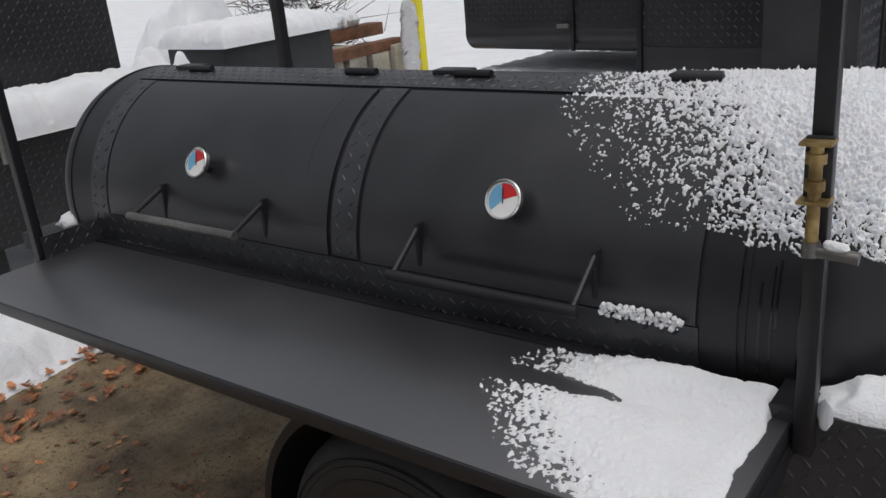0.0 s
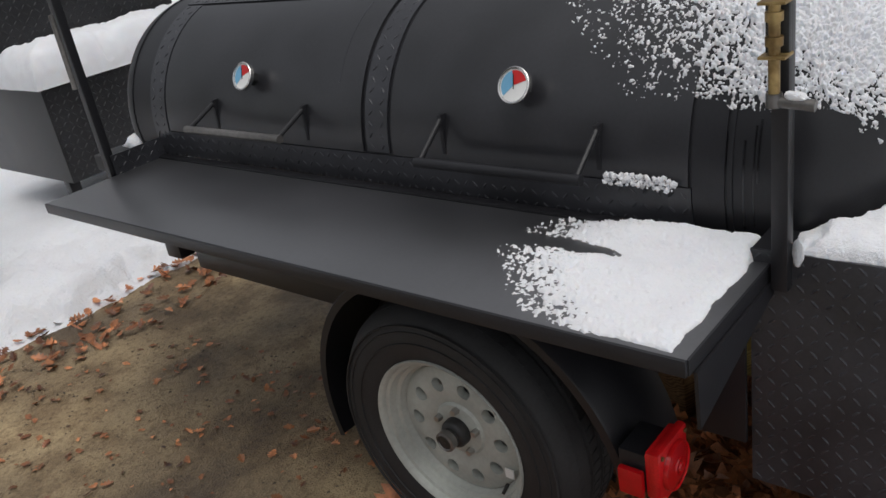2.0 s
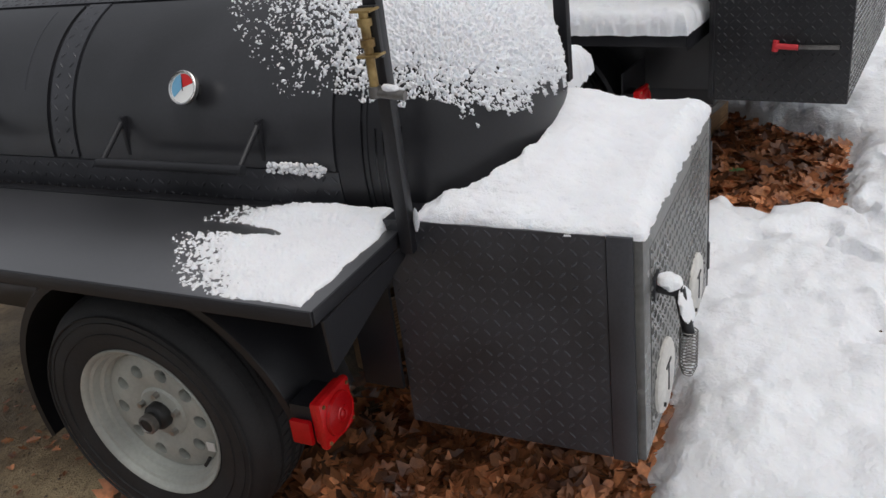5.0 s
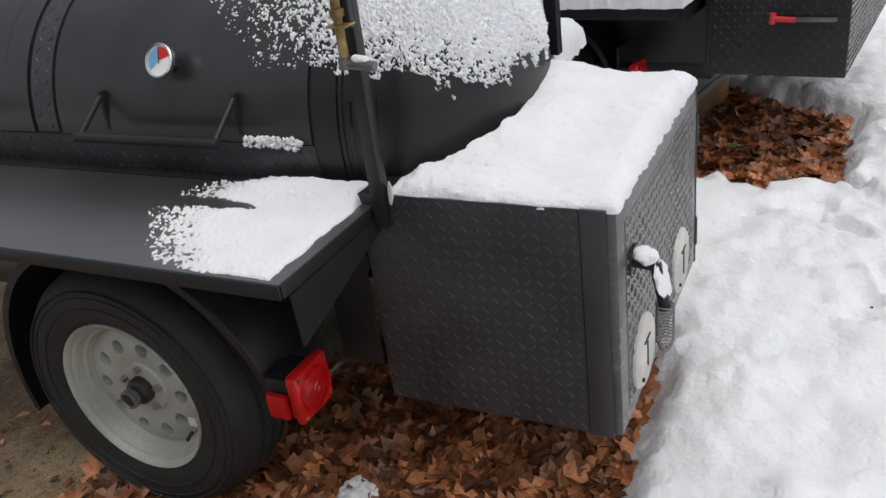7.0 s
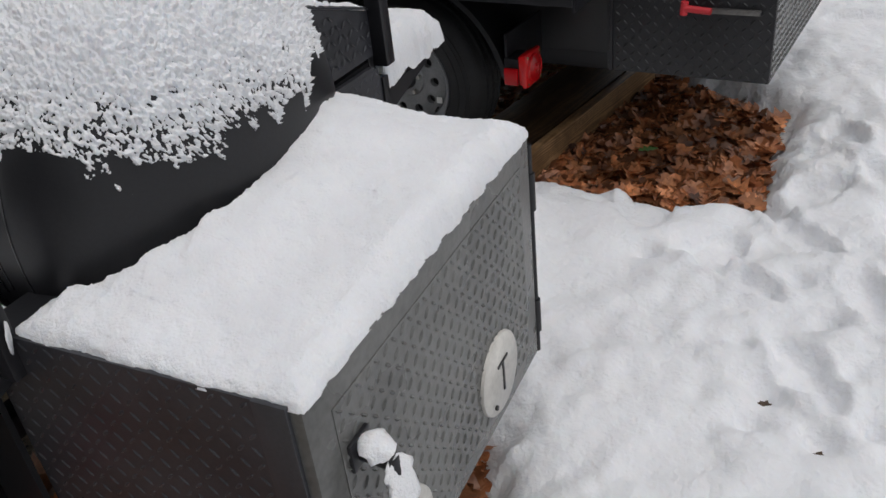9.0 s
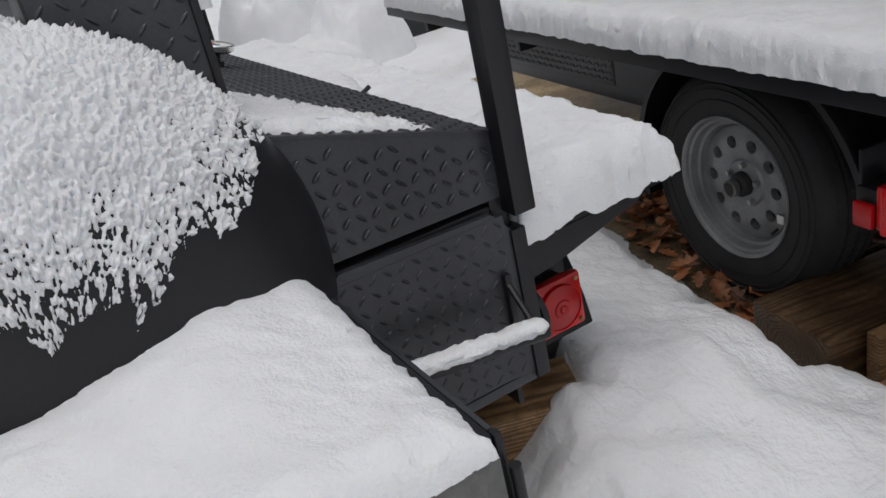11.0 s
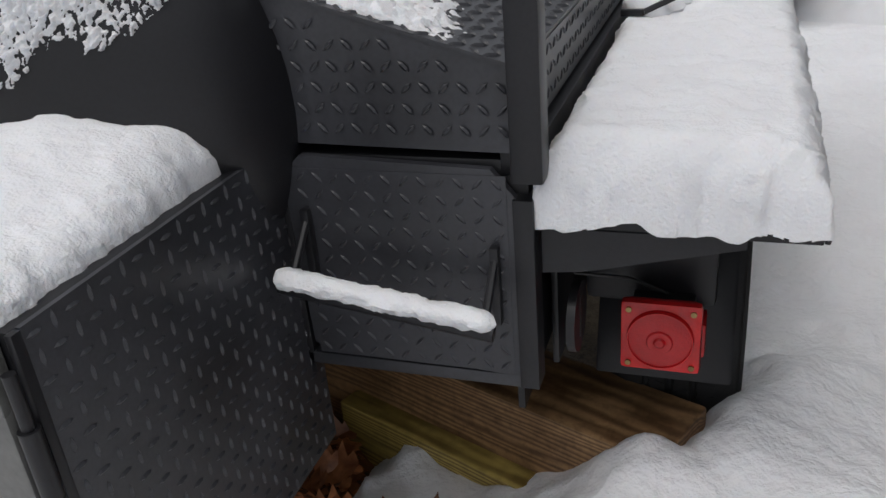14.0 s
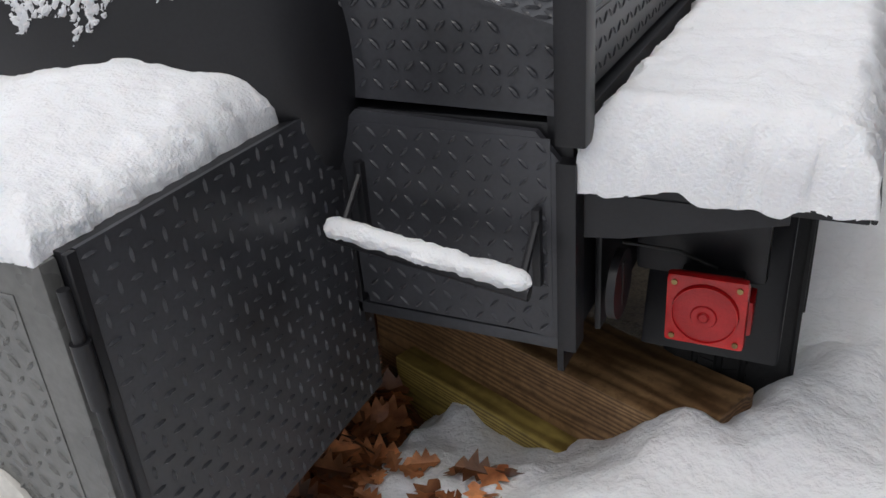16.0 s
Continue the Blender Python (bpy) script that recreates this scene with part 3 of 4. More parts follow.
def door(y0, y1, hy0, hy1, gy, turn, bx, bz):
    d = curved("door", 20.5, 88.5, y0, y1, -0.004, 0.006, PAINT_WET, smoker, "curved black steel lid of the cooking chamber")
    for y in (y0 + 0.12, y1 - 0.12):
        part("hinge", tubem(on_drum(8, y - 0.05, 0.012), on_drum(8, y + 0.05, 0.012), 0.01), PAINT, d)
    h = part("handle", tubem((bx, hy0 - 0.012, bz), (bx, hy1 + 0.012, bz), 0.0115, 14), PAINT if y1 < 0.7 else STEEL, d, "long tubular steel handle worn bare")
    for y in (hy0, hy1):
        top, low, bar = on_drum(73, y, 0.004), on_drum(86, y, 0.004), (bx, y, bz)
        part("upright", boxm((top[0] - 0.018, y - 0.006, low[2]), (top[0] + 0.002, y + 0.006, top[2] + 0.012), 0.002), PAINT, h)
        part("strut", tubem((top[0] - 0.008, y, top[2] + 0.004), bar, 0.0065, 8), PAINT, h)
    n = (-math.sin(radians(64)), 0.0, math.cos(radians(64)))
    gauge(d, on_drum(62, gy, 0.047), n, stem=0.047, turn=turn)


door(0.617, 1.495, 0.825, 1.225, 1.054, radians(15), -0.42, 0.977)
door(-0.255, 0.513, -0.065, 0.345, 0.127, radians(10), -0.41, 0.952)
for y in (1.46, 0.47, -0.12):
    part("hinge_block", boxm((DX - 0.045, y - 0.05, DZ + DR - 0.004), (DX + 0.005, y + 0.05, DZ + DR + 0.014), 0.006), PAINT, drum)
# bare scratch with a drip on the first lid
rng = random.Random(31)
for k in range(11):
    y0, a = rng.uniform(-0.46, -0.28) if k > 2 else -0.3 + 0.03 * k, rng.uniform(66, 74)
    if y0 > REAR:
        curved("wet_streak", a, a + rng.uniform(12, 30), y0, y0 + rng.uniform(0.003, 0.007), 0.0, 0.0009, WETRUN, drum)
curved("drip", 24, 62, 0.70, 0.706, 0.005, 0.0066, PLATE, drum)

# firebox behind the drum
FX0, FX1, FY0, FY1, FZ0, FZ1 = -0.402, 0.386, -0.926, -0.405, 0.342, 0.856
firebox = part("firebox", boxm((FX0 + 0.006, FY0 + 0.006, FZ0), (FX1 - 0.006, FY1, FZ1), 0.004), PAINT, smoker, "square black tread-plate firebox")
tread("side_plate", (FX0, FY1, FZ0), (0, -1, 0), (0, 0, 1), FY1 - FY0 - 0.052, FZ1 - FZ0, firebox, thick=0.006, high=0.0016)
part("edge_strip", boxm((FX0 - 0.004, FY0, FZ0 - 0.002), (FX0 + 0.004, FY0 + 0.05, FZ1 + 0.002), 0.002), PLATE, firebox)
tread("side_plate", (FX1, FY0 + 0.016, FZ0), (0, 1, 0), (0, 0, 1), FY1 - FY0 - 0.016, FZ1 - FZ0, firebox, thick=0.006, tilt=0, high=0.003)
part("edge_strip", boxm((FX1 - 0.006, FY0 + 0.002, FZ0), (FX1 + 0.003, FY0 + 0.0145, FZ1), 0.002), PAINT, firebox)
fdoor = part("firebox_door", boxm((FX0 + 0.002, FY0 - 0.018, FZ0 + 0.004), (FX1 - 0.014, FY0 + 0.004, FZ1 - 0.004), 0.004), SLEEK, smoker, "wet firebox door, sky and snow reflections lifted into its grey, with two air discs")
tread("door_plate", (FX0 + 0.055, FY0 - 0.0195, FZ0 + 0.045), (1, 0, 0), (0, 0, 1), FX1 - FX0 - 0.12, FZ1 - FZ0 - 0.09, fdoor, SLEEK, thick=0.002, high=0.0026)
part("hinge_rod", tubem((FX1 + 0.002, FY0 - 0.012, FZ0 - 0.004), (FX1 + 0.002, FY0 - 0.012, FZ1 - 0.03), 0.0065, 10), PAINT, firebox)
for z in (FZ0 + 0.09, FZ1 - 0.13):
    part("hinge_barrel", tubem((FX1 + 0.002, FY0 - 0.012, z - 0.04), (FX1 + 0.002, FY0 - 0.012, z + 0.04), 0.0105, 12), PAINT, firebox)
for cx, cz in ((-0.24, 0.455), (0.148, 0.468)):
    bm = lathe([(0.004, 0.012), (0.076, 0.011), (0.083, 0.006), (0.084, 0.0)], 48, "Z")
    bmesh.ops.transform(bm, matrix=Matrix.Translation((cx, FY0 - 0.02, cz)) @ Matrix.Rotation(radians(90), 4, "X"), verts=bm.verts)
    disc = part("air_disc", bm, DISC, fdoor, "round heat-bleached air intake disc")
    bm = bmesh.new()
    box(bm, (cx - 0.003, FY0 - 0.034, cz - 0.035), (cx + 0.003, FY0 - 0.031, cz + 0.035), 0)
    box(bm, (cx - 0.024, FY0 - 0.034, cz + 0.03), (cx + 0.022, FY0 - 0.031, cz + 0.035), 0)
    part("slot", bm, BLACK, disc)
    part("screw", tubem((cx - 0.045, FY0 - 0.03, cz - 0.045), (cx - 0.045, FY0 - 0.036, cz - 0.045), 0.005, 8), BLACK, disc)
lever = part("lever", tubem((-0.311, FY0 - 0.015, 0.713), (-0.311, FY0 - 0.072, 0.706), 0.0135, 14), PAINT, fdoor, "door latch lever with a coiled spring grip")
part("lever_base", boxm((-0.336, FY0 - 0.026, 0.69), (-0.286, FY0 - 0.017, 0.738), 0.004), PAINT, lever)
part("lever_arm", tubem((-0.311, FY0 - 0.066, 0.712), (-0.319, FY0 - 0.087, 0.615), 0.012, 12), PAINT, lever)
bm = bmesh.new()
ring, last = [], None
for k in range(15 * 12 + 1):
    t = 2 * math.pi * k / 12
    r = 0.0175 if k < 140 else 0.0175 - 0.009 * (k - 140) / 40
    c = Vector((-0.321 - 0.006 * k / 180 + r * math.cos(t), FY0 - 0.087 + r * math.sin(t), 0.63 - 0.105 * k / 180))
    ring = [bm.verts.new(c + Vector((math.cos(t) * math.cos(a), math.sin(t) * math.cos(a), math.sin(a))) * 0.0016) for a in (0, math.pi / 2, math.pi, 3 * math.pi / 2)]
    if last:
        for i in range(4):
            bm.faces.new((last[i], last[(i + 1) % 4], ring[(i + 1) % 4], ring[i]))
    last = ring
part("spring", bm, STEEL, lever, "coiled wire spring grip")

# chimney stack on the rear of the drum
stack = part("chimney", boxm((0.165, -0.385, 1.05), (0.36, -0.205, 2.05), 0.004), PAINT_WET, smoker, "square black steel chimney stack")
tread("chimney_plate", (0.17, -0.386, 1.05), (1, 0, 0), (0, 0, 1), 0.185, 1.0, stack, thick=0.002)
part("corner_angle", boxm((0.355, -0.392, 1.06), (0.366, -0.375, 2.05), 0.002), PAINT, stack)

# side grill box with its sloping lid, on the far side of the drum
BX0, BX1, BY0, BY1 = 0.365, 0.735, -0.432, 1.50
grill = part("side_box", boxm((BX0, BY0 + 0.005, 0.52), (BX1, BY1, 0.845), 0.004), PAINT, smoker, "tread-plate side box under a sloping lid")
lid_z = lambda x: 1.075 - (x - 0.36) * 0.31
bm = prism([(0.36, 0.862), (0.722, 0.855), (0.722, lid_z(0.722)), (0.36, lid_z(0.36))], BY1 - BY0, Matrix(((1, 0, 0, 0), (0, 0, 1, BY0), (0, 1, 0, 0), (0, 0, 0, 1))))
lid = part("sloping_lid", bm, PLATE, smoker, "sloping tread-plate lid with a dial thermometer")
sl = Vector((0.362, 0, -0.362 * 0.31))
tread("lid_top", (0.36, BY0 - 0.004, lid_z(0.36) + 0.005), sl, (0, 1, 0), sl.length + 0.006, BY1 - BY0 + 0.004, lid, high=0.003, thick=0.004, pitch=0.022, length=0.026, width=0.008)
tread("lid_end", (0.40, BY0 - 0.003, 0.87), (1, 0, 0), (0, 0, 1), 0.32, 0.19, lid, slab=False, ok=lambda u, v: 0.87 + v + 0.02 < lid_z(0.40 + u))
tread("lid_side", (0.7235, BY0, 0.862), (0, 1, 0), (0, 0, 1), BY1 - BY0, 0.092, lid, thick=0.001)
for z, r in ((1.092, 0.006), (1.085, 0.009)):
    part("hinge_rod", tubem((0.372 - (0.016 if r < 0.008 else 0), BY0 + 0.22, z), (0.372 - (0.016 if r < 0.008 else 0), BY1, z), r, 8), PAINT, lid)
for y in (0.05, 0.6, 1.2):
    part("hinge_knuckle", tubem((0.352, y - 0.025, 1.095), (0.352, y + 0.025, 1.095), 0.012, 10), PAINT, lid)
gauge(lid, (0.60, 0.55, lid_z(0.6) + 0.06), (0.3, -0.1, 0.95), r=0.042, stem=0.055)
bdoor = part("box_door", prism([(0.402, 0.55), (0.72, 0.53), (0.722, 0.80), (0.69, 0.838), (0.425, 0.848), (0.395, 0.82)], 0.012, Matrix(((1, 0, 0, 0), (0, 0, -1, BY0 - 0.002), (0, 1, 0, 0), (0, 0, 0, 1)))), PLATE, smoker, "tread-plate drop door with a bar handle")
tread("door_plate", (0.41, BY0 - 0.0148, 0.535), (1, 0, 0), (0, 0, 1), 0.3, 0.295, bdoor, thick=0.001)
part("corner_angle", boxm((0.718, BY0 - 0.02, 0.515), (0.745, BY0 + 0.02, 0.80), 0.002), PAINT, grill)
part("corner_angle", boxm((0.378, BY0 - 0.012, 0.49), (0.395, BY0 + 0.01, 0.87), 0.002), PAINT, grill)
part("bottom_lip", boxm((0.385, BY0 - 0.012, 0.51), (0.74, BY0 + 0.006, 0.53), 0.002), PLATE, grill)
bh = part("bar_handle", tubem((0.41, -0.525, 0.69), (0.706, -0.525, 0.647), 0.011), PAINT, bdoor)
for x, z in ((0.425, 0.688), (0.692, 0.649)):
    part("strut", tubem((x, -0.525, z), (x, BY0 - 0.014, z + 0.075), 0.006, 8), PAINT, bh)
    part("upright", boxm((x - 0.006, BY0 - 0.028, z - 0.03), (x + 0.006, BY0 - 0.014, z + 0.085), 0.002), PAINT, bh)


# shelves
def shelf(x0, x1, y0, y1, z, lip, outer):
    s = part("shelf", boxm((x0, y0, z - 0.005), (x1, y1, z), 0.002), SHELF, smoker, "wide black steel side shelf")
    ox = x0 if outer < 0 else x1
    part("outer_lip", boxm((ox - 0.004, y0 - 0.002, z - lip), (ox + 0.004, y1 + 0.002, z + 0.001), 0.004), PAINT, s)
    for y in (y0, y1):
        part("end_lip", boxm((x0 + 0.004, y - 0.004, z - lip), (x1 - 0.004, y + 0.004, z - 0.0005), 0.003), PAINT, s)
    return s


lsh = shelf(-0.742, -0.33, -0.438, 1.575, 0.832, 0.03, -1)
up_xz = lambda y: Matrix(((1, 0, 0, 0), (0, 0, 1, y), (0, 1, 0, 0), (0, 0, 0, 1)))
part("gusset", prism([(-0.72, 0.80), (-0.715, 0.69), (-0.40, 0.775), (-0.40, 0.80)], 0.006, up_xz(-0.446)), PAINT, lsh, "tapered steel gusset")
part("back_ledge", boxm((-0.345, -0.30, 0.830), (-0.315, 1.575, 0.838), 0.003), PAINT, lsh)
tread("kick_plate", (-0.50, 1.578, 0.79), (1, 0, 0), (0, 0, 1), 0.2, 0.105, lsh)
rsh = shelf(0.745, 1.088, -0.425, 1.75, 0.782, 0.03, 1)
part("gusset", prism([(0.75, 0.755), (0.75, 0.69), (0.80, 0.695), (1.0, 0.742), (1.0, 0.755)], 0.006, up_xz(-0.431)), PAINT, rsh, "tapered steel gusset")

for y in (0.30, 0.52):
    br = part("shelf_bracket", boxm((0.755, y - 0.006, 0.872), (0.80, y + 0.006, 0.885), 0.002), PAINT, rsh)
    part("bracket_hook", tubem((0.80, y, 0.879), (0.86, y + 0.012, 0.905), 0.006, 8), PAINT, br)

# posts of the roof frame
for x, y, z0, r in ((-0.408, -0.462, 0.79, 0.0145), (0.742, -0.447, 0.828, 0.0205), (-0.50, 1.60, 0.79, 0.014), (0.64, 1.70, 0.80, 0.019)):
    part("roof_post", boxm((x - r, y - r, z0), (x + r, y + r, 2.4), 0.004), PAINT, smoker, "square black steel tube post")
part("foot_plate", boxm((0.70, -0.43, 0.825), (0.75, -0.405, 0.862), 0.002), PAINT, grill)
part("stay", tubem((-0.53, 1.585, 1.34), (-0.535, 1.58, 1.12), 0.008), STEEL, lsh)

# gate valve and pipe on the near post
vx, vy = -0.441, -0.462
valve = part("pipe_bracket", boxm((vx - 0.02, vy - 0.021, 1.206), (vx + 0.0195, vy + 0.021, 1.211), 0.002), BRASS, smoker, "rusty brass latch pipe on brackets")
part("bracket_plate", boxm((vx - 0.02, vy - 0.021, 1.287), (vx + 0.0195, vy + 0.021, 1.292), 0.002), BRASS, valve)
part("back_plate", boxm((vx + 0.006, vy - 0.018, 1.2), (vx + 0.0185, vy + 0.018, 1.295), 0.002), HUB, valve)
part("pipe", tubem((vx - 0.006, vy, 1.135), (vx - 0.006, vy, 1.287), 0.009, 14), BRASS, valve, "upright brass-coloured pipe")
for z in (1.225, 1.262):
    part("collar", tubem((vx - 0.006, vy, z), (vx - 0.006, vy, z + 0.014), 0.0135, 14), BRASS, valve)
part("elbow", tubem((vx - 0.006, vy + 0.007, 1.14), (vx - 0.006, vy - 0.062, 1.134), 0.0095, 14), STEEL, valve)
part("elbow_collar", tubem((vx - 0.006, vy, 1.13), (vx - 0.006, vy, 1.152), 0.0125, 14), STEEL, valve)

# chassis
for x in (-0.32, 0.66):
    part("chassis_rail", boxm((x - 0.03, -0.15, 0.44), (x + 0.03, 1.52, 0.52), 0.004), PAINT, smoker)
for y in (-0.12, 0.75, 1.46):
    part("cross_member", boxm((-0.29, y - 0.03, 0.445), (0.63, y + 0.03, 0.495), 0.004), PAINT, smoker)
part("axle", tubem((-0.5, 0.232, 0.345), (0.85, 0.232, 0.345), 0.032), PAINT, smoker)
part("rail_end", boxm((-0.45, 1.44, 0.53), (-0.39, 1.52, 0.67), 0.006), PAINT, smoker)
part("side_skirt", boxm((-0.46, -0.36, 0.655), (-0.45, 1.54, 0.79), 0.003), PAINT, smoker, "black steel skirt under the shelf")
part("side_skirt", boxm((0.745, -0.36, 0.50), (0.755, 1.5, 0.775), 0.003), PAINT, smoker)
part("lower_rail", boxm((-0.50, -0.2, 0.655), (-0.465, 1.52, 0.715), 0.004), PAINT, smoker)
for x in (-0.42, 0.70):
    bm = prism([(-0.3, 0.79), (-0.40, 0.79), (-0.40, 0.44), (-0.3, 0.44)], 0.01, Matrix(((0, 0, 1, x), (1, 0, 0, 0), (0, 1, 0, 0), (0, 0, 0, 1))))
    part("end_plate", bm, PAINT, smoker)
wheel(smoker, -0.60, 0.232, 0.345, -1)
wheel(smoker, 1.005, 0.232, 0.345, 1)
fender(smoker, -0.60, -0.38, 0.232, 0.345)
fender(smoker, 0.79, 1.0, 0.232, 0.345)
tail_light(smoker, -0.575, -0.325, 0.472, -1)
tail_light(smoker, 0.893, -0.285, 0.512, 1)
part("light_plate", boxm((0.77, -0.213, 0.53), (0.97, -0.19, 0.74), 0.02), PAINT, smoker)
ring = part("hanger_ring", tubem((0.775, -0.36, 0.585), (0.787, -0.36, 0.585), 0.052, 28), PAINT, smoker, "round black hanger plate with a slot")
part("slot", boxm((0.786, -0.366, 0.555), (0.7885, -0.356, 0.622), 0), BLACK, ring)
wire = tubem((0.76, -0.26, 0.60), (0.84, -0.235, 0.585), 0.003, 6)
tube(wire, (0.84, -0.235, 0.585), (0.90, -0.23, 0.56), 0.003, 6)
part("lamp_wire", wire, HUB, smoker)


# ---- snow lying on the smoker ----
def snow_on_drum():
    nt, nc, nh = 700, 390, 230
    th = np.radians(np.linspace(-88, 92, nt))
    yc = np.linspace(0.20, REAR, nc)
    ph = np.linspace(0.0, np.pi / 2 * 0.98, nh)[1:]
    Y = np.concatenate([yc, REAR - HEAD * np.sin(ph)])
    Rr = np.concatenate([np.full(nc, DR), DR * np.cos(ph)])
    ny_ = np.concatenate([np.zeros(nc), -np.sin(ph) / HEAD])
    nr_ = np.concatenate([np.full(nc, 1 / DR), np.cos(ph) / DR])
    ln = np.hypot(ny_, nr_)
    ny_, nr_ = ny_ / ln, nr_ / ln
    arc = np.concatenate([yc, REAR - ph * 0.3])
    T, A = np.meshgrid(th, arc, indexing="ij")
    base = np.stack([DX - np.sin(T) * Rr, np.broadcast_to(Y, T.shape), DZ + np.cos(T) * Rr], -1)
    nrm = np.stack([-np.sin(T) * nr_, np.broadcast_to(ny_, T.shape), np.cos(T) * nr_], -1)
    S = T * (0.35 * DR + 0.65 * Rr)
    deg = np.degrees(T)
    edge = np.where(deg > 0, 0.13 - 0.29 * (deg / 62) ** 2, 0.02 - 0.55 * (deg / 60) ** 2)
    wob = 0.12 * (fbm(S, A, 0.10, 61) - 0.5)
    a = (edge + 0.015 - base[..., 1] + wob) / 0.55
    low = np.concatenate([np.full(nc, 0.15), 0.15 - 0.055 * np.sin(ph)])
    b = (base[..., 2] - (DZ + low) + 0.11 * (fbm(S, A, 0.06, 71) - 0.5)) / 0.17
    cover = np.minimum(a, b)
    clump = 0.66 * fbm(S, A, 0.0085, 81, 3, 0.75) + 0.34 * (0.26 + 0.72 * np.abs(2 * vnoise(S, A, 0.0068, 85) - 1))
    fine = fbm(S, A, 0.0042, 87, 1, 0.5)
    wide = fbm(S, A, 0.12, 91, 3)
    full = ease((cover - 0.3) / 0.9)
    t = 0.012 * full + 0.030 * (clump - 0.51 + 0.16 * np.clip(cover * 2.6, -1, 1)) * (1 - 0.3 * full) + 0.011 * (fine - 0.5) + 0.012 * (wide - 0.5) * full
    t = np.where(cover < -0.03, -0.01, t)
    t = np.clip(t, -0.004, 0.06)
    near = (base[..., 0] > 0.15) & (base[..., 0] < 0.375) & (base[..., 1] > -0.40) & (base[..., 1] < -0.19)
    t = np.where(near, -0.004, t)
    P = base + nrm * t[..., None]
    sheet("drum_snow", P, SNOW, t > -0.0035, "clumpy wet snow clinging to the barrel's rear end", "snow")


snow_on_drum()


def blanket(name, x0, x1, y0, y1, z, depth, step, label, cover=None, seed=100, clump=0.006, soft=0.05, lump=0.02, slope=0.0, sink=0.003, drip=0.0, jit=0.012):
    """A layer of snow on a flat top: full depth inside, rounded down at its rim."""
    def line(a, b):
        dense = np.array([0, 0.0012, 0.0026, 0.0042, 0.006, 0.0082, 0.011, 0.0145])
        return np.concatenate([a + dense, np.arange(a + 0.0185, b - 0.017, step), (b - dense)[::-1]])

    X, Y = np.meshgrid(line(x0, x1), line(y0, y1), indexing="ij")
    rim = rect_gap(X, Y, x0, x1, y0, y1) - 0.016 * fbm(X, Y, 0.035, seed, 3, 0.6) + 0.002
    c = np.clip(rim / soft, 0, 1)
    f = np.sqrt(1 - (1 - c) ** 2)
    if cover is not None:
        f = f * np.clip(cover(X, Y), 0, 1.3)
    t = depth * f + (lump * (fbm(X, Y, 0.16, seed + 3) - 0.5) + clump * (fbm(X, Y, 0.016, seed + 7, 3, 0.6) - 0.5)) * np.clip(f * 5, 0, 1)
    t = t + 1.1 * clump * (fbm(X, Y, 0.035, seed + 50, 2) - 0.5) * np.clip(f * 3, 0, 1)
    t = np.where(f < 0.015, -sink - drip * fbm(X, Y, 0.03, seed + 60, 2), np.clip(t, -sink, None))
    w = np.clip(t / 0.01, 0, 1)
    jx, jy = (fbm(X + t * 3, Y + t * 2, 0.012, seed + k, 2) - 0.5 for k in (20, 30))
    P = np.stack([X + jit * jx * w, Y + jit * jy * w, z + t + slope * (X - x0)], -1)
    return sheet(name, P, SNOW, t > -sink * 0.9, label, "snow")


def firebox_cover(X, Y):
    head = REAR - HEAD * np.sqrt(np.clip(1 - ((X - DX) / DR) ** 2, 0, 1))
    q = np.clip(np.abs(X - DX) / DR, 0, 1.02)
    right = ease((X - DX + 0.2) / 0.2)
    heap_ = ease((X - DX + 0.05) / 0.25) * ease((Y - head + 0.24) / 0.16)
    reach = head - 0.006 - 0.026 * (1 - right) - 0.05 * q**5 * (1 - right) + 0.004 * right + 0.022 * np.exp(-(((X - DX - 0.08) / 0.16) ** 2)) - Y + 0.02 * (fbm(X, Y, 0.03, 119) - 0.5)
    thin = (0.40 + 0.60 * ease((X - FX0 - 0.01) / 0.34)) * (0.6 + 0.4 * ease((FX1 - X) / 0.22))
    bank = 0.28 * ease(1 - reach / 0.2)
    return np.clip((reach + 0.05) / 0.05, 0, 1) * np.minimum((0.63 + 0.2 * heap_) * thin + bank * thin, 1.3)


blanket("firebox_snow", FX0 - 0.002, FX1 - 0.014, FY0 - 0.024, FY1, FZ1, 0.088, 0.0045, "thick smooth snow layer on the firebox top", firebox_cover, 110, 0.006, 0.045, 0.03, drip=0.004, jit=0.008)


def shelf_cover(X, Y):
    w = 0.10 * (fbm(X, Y, 0.09, 131, 3) - 0.5)
    a = (0.015 - 0.95 * np.clip(-0.50 - X, 0, 1) - 0.5 * np.clip(X + 0.44, 0, 1) - Y + w) / 0.34
    grit = fbm(X, Y, 0.006, 137, 2, 0.7)
    body = np.clip(0.8 * a, -0.5, 0.36) + (grit - 0.5) * (1.2 - np.clip(a * 1.7, 0, 0.8))
    bank = 0.95 * ease((X + 0.44) / 0.05) * ease((-0.02 - Y) / 0.2)
    bare = (0.1 + 0.9 * grit) * np.exp(-((X + 0.462 - 0.03 * (fbm(X, Y, 0.05, 139) - 0.5)) / 0.022) ** 2) * ease((Y + 0.36) / 0.3)
    return np.where(a > -0.25, body + bank * (a > -0.1) - bare, 0)


